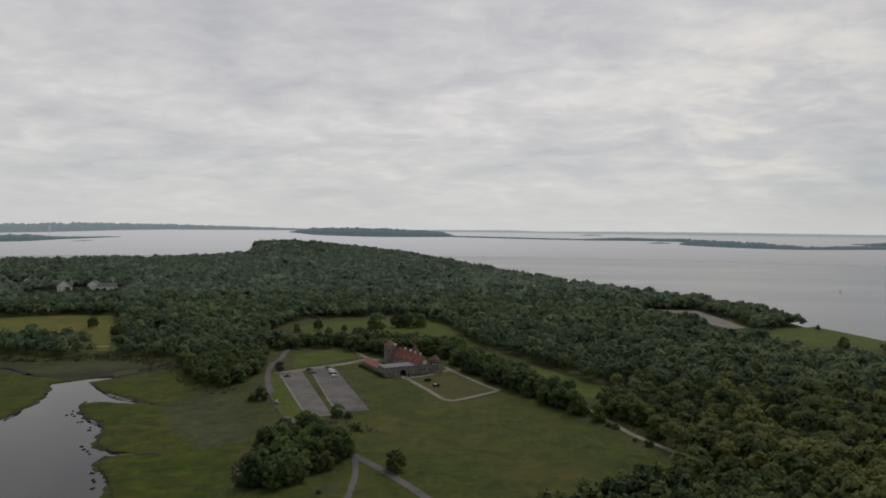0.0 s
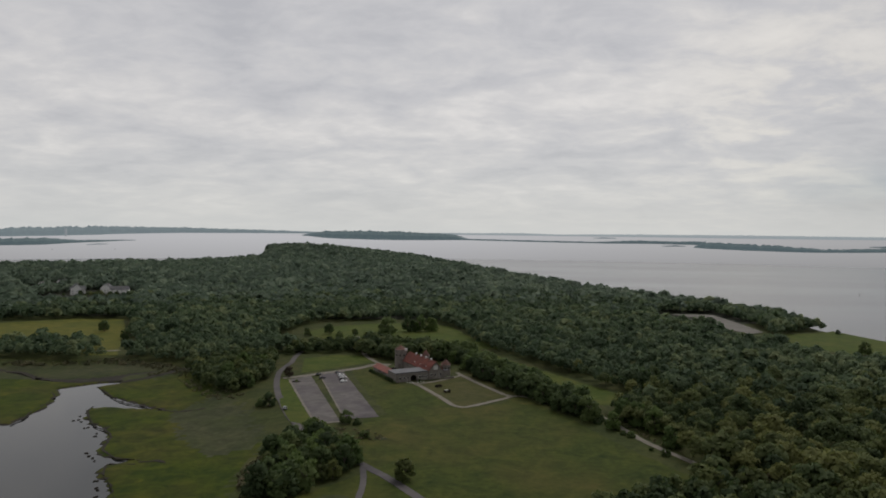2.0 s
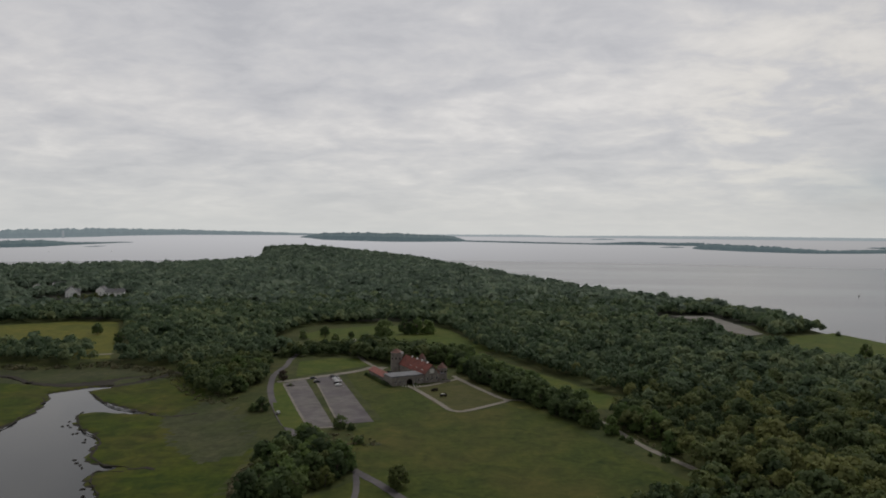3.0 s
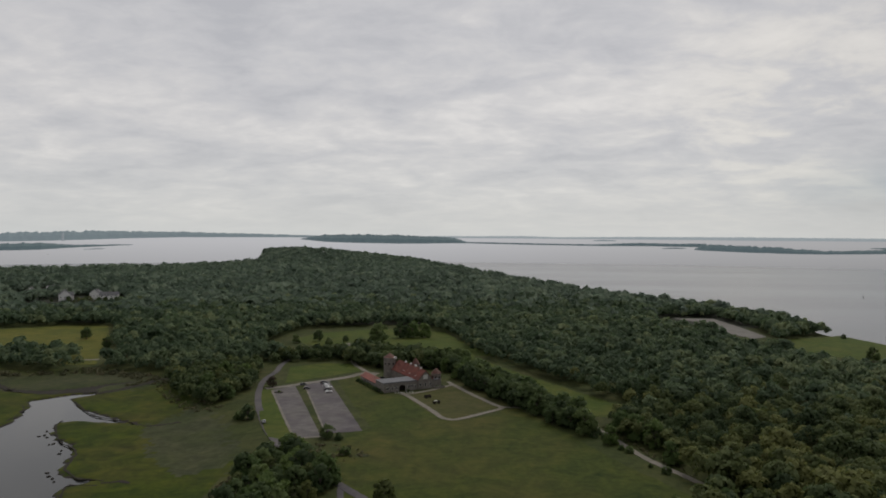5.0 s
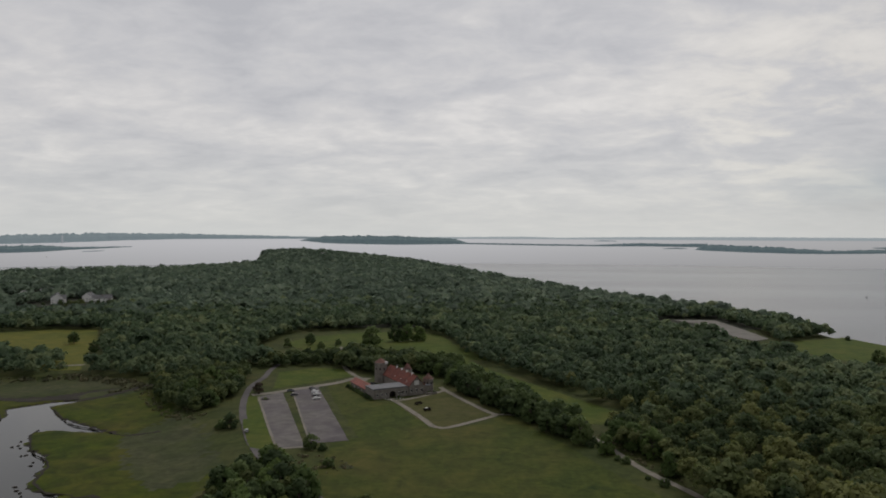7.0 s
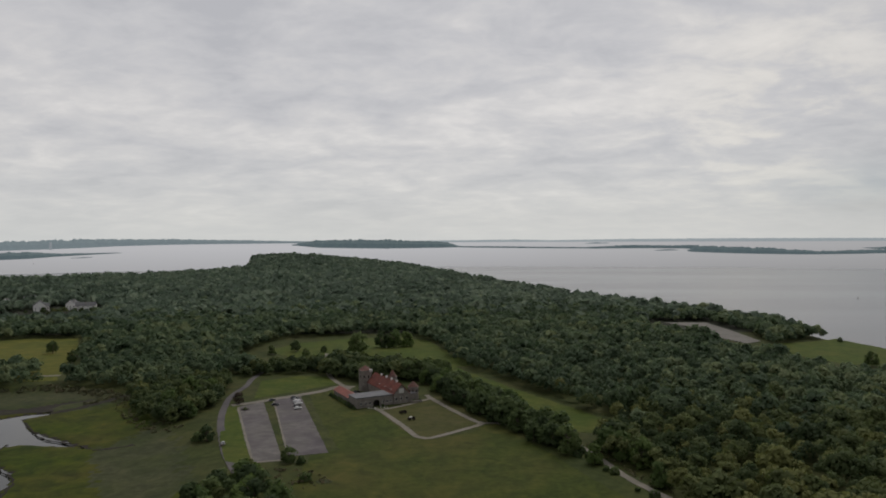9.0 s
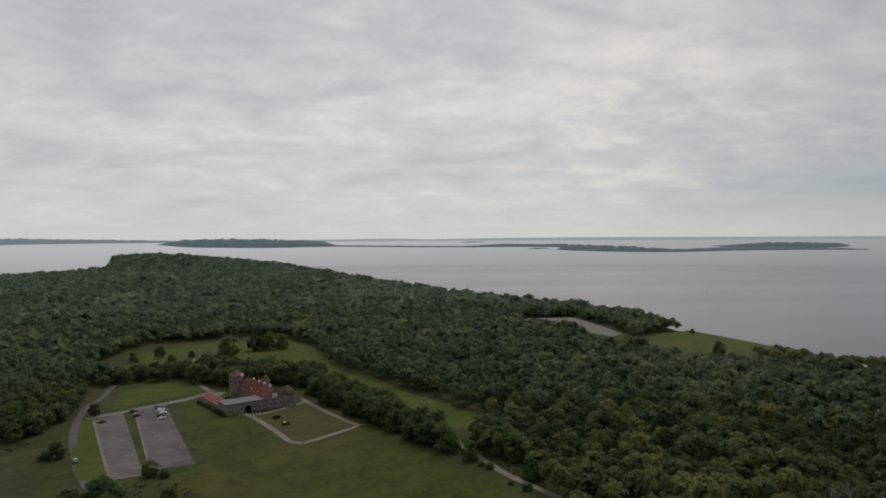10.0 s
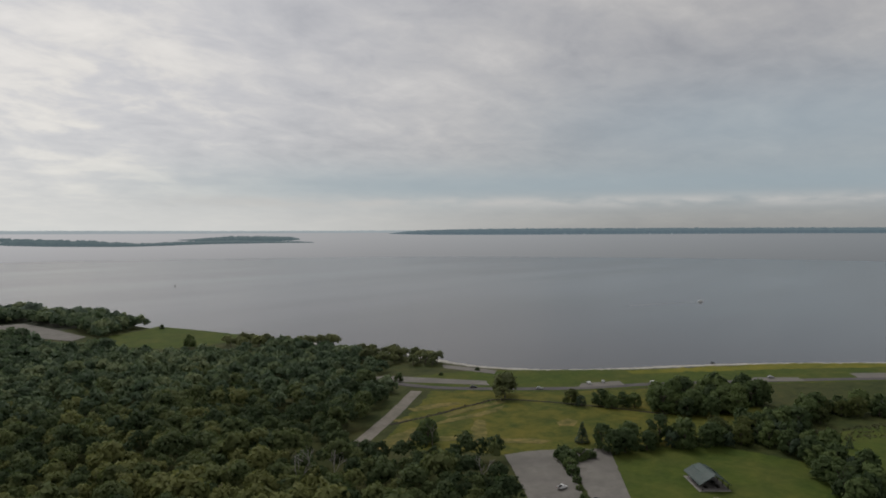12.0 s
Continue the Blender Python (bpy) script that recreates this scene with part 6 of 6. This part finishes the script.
make_house(-566, 1028, 30, 16, 26, 8.5, "large white clapboard house among trees")
make_house(-561.9, 1028.2, -60, 12, 16, 7.0, "grey-roofed wing of a white house among trees")
make_house(-530, 1048, 10, 13, 18, 9.0, "white gabled house among trees")
make_house(-506, 1040, -70, 12, 26, 6.5, "low grey-roofed house among trees")
make_house(-673.5, 1118.7, 20, 11, 16, 6.5, "pale house half hidden in woods")
make_house(-662.9, 1164.0, -40, 12, 18, 6.5, "pale house half hidden in woods")

# pale houses along the far built-up shore
for az, w in ((55.88, 16), (61.32, 26), (62.84, 18), (67.96, 14), (69.61, 34), (72.09, 30), (73.1, 22), (78.71, 16)):
    hx, hy, hz = far_place(az, -0.47)
    ho = empty("house", pose(hx, hy, hz - 1, 0, 0, -az), "small pale house on the far hazy shore", "house", "houses on the far shore")
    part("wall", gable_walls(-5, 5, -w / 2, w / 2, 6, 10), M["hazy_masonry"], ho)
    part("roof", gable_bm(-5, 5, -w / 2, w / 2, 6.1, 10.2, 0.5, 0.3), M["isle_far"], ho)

# headland house, mast, shore kiosk
make_house(-435.3, 2319.3, 20, 14, 24, 8, "white house high on the wooded headland")
mx, my, mz = far_place(-29.67, -0.63)
mast = empty("lighthouse_mast", pose(mx, my, mz), "pale tall chimney on the far shore", "chimney")
part("shaft", ring_prism(bmesh.new(), 0, 0, 7, 5.5, -2, 43, 12), M["hazy_masonry"], mast)


def make_boat(x, y, yaw, label, paint="white", z=SEA):
    b = empty("motor_boat", pose(x, y, z, 0, 0, yaw), label, "boat")
    bm = bmesh.new()
    rows = []
    for px, w in ((-4, 1.3), (0, 1.5), (2.5, 1.1), (4.6, 0.05)):
        rows.append([bm.verts.new((px, s * w * k, z)) for s, k, z in ((-1, 0.7, -0.3), (-1, 1, 1.1), (1, 1, 1.1), (1, 0.7, -0.3))])
    for a, c in zip(rows, rows[1:]):
        for i in range(4):
            bm.faces.new((a[i], a[(i + 1) % 4], c[(i + 1) % 4], c[i]))
    bm.faces.new(rows[0])
    bmesh.ops.recalc_face_normals(bm, faces=bm.faces)
    part("hull", bm, PAINT[paint], b)
    c = part("cabin", box(-1.6, 1.4, -0.9, 0.9, 1.1, 2.7, 0.12), PAINT[paint], b)
    part("windscreen", box(1.35, 1.48, -0.8, 0.8, 1.7, 2.5), M["glass"], c)
    return b


make_boat(1013.8, 375.2, -30, "small white motor boat under way")
for az, yaw in ((-30.53, 20), (-26.44, 75)):
    bx, by, bz = far_place(az, -1.62)
    make_boat(bx, by, yaw, "small white boat lying off the wooded island", z=bz)
wake = curve_points([(1008.4, 378.4), (960.5, 405.8), (906.2, 436.2)], 4)
n = len(wake)
vv = [(x + s * 0.3, y + s * 0.5, SEA + 0.06) for x, y in wake for s in (-1, 1)]
tagged(mesh_object("wake", vv, [(2 * i, 2 * i + 1, 2 * i + 3, 2 * i + 2) for i in range(n - 1)], M["foam"]), "thin white wake behind the boat", "wake", kind="structure")
make_boat(557.3, 220.3, 40, "small dark boat moored close inshore", "dark_grey")
for x, y in ((701, 1213), (872, 1352)):
    b = empty("buoy", pose(x, y, SEA), "dark channel buoy floating on the bay", "buoy", "channel buoys")
    part("float", ring_prism(bmesh.new(), 0, 0, 1.1, 1.1, -0.4, 0.6, 16), M["dark_wood"], b)
    part("tower", ring_prism(bmesh.new(), 0, 0, 0.7, 0.2, 0.6, 2.8, 8), M["dark_wood"], b)
    part("topmark", ring_prism(bmesh.new(), 0, 0, 0.35, 0.1, 2.8, 3.3, 8), M["dark_wood"], b)


# peat islets along the pond's bank
def make_islets():
    rng = np.random.default_rng(8)
    for x, y in ((-203.3, 372.4), (-201.7, 373.6), (-198.5, 370.4), (-190.2, 358.8), (-189.0, 359.9), (-204.2, 380.5), (-177.5, 345.1), (-178.6, 350.0), (-167.5, 319.4), (-164.4, 315.4), (-161.2, 312.3), (-158.9, 309.2), (-145.7, 284.5), (-144.9, 285.2), (-141.5, 277.5), (-139.4, 275.7), (-136.6, 267.9)):
        bm = bmesh.new()
        bmesh.ops.create_icosphere(bm, subdivisions=2, radius=1)
        sx, sy = rng.uniform(0.6, 1.3), rng.uniform(0.4, 0.8)
        a = rng.uniform(0, 3)
        for v in bm.verts:
            k = 1 + 0.35 * noise.noise(v.co * 1.7 + Vector((x, y, 0)))
            v.co = Vector((v.co.x * sx * k, v.co.y * sy * k, v.co.z * 0.45 * k))
        bmesh.ops.transform(bm, matrix=pose(x + rng.normal(0, 0.2), y + rng.normal(0, 0.2), SEA + 0.05, 0, 0, math.degrees(a)), verts=bm.verts)
        me = bpy.data.meshes.new("peat_islet")
        bm.to_mesh(me)
        bm.free()
        me.materials.append(M["mud"])
        tagged(new("peat_islet", me), "small dark peat islet in the tidal pond", "islet", "peat islets")


make_islets()
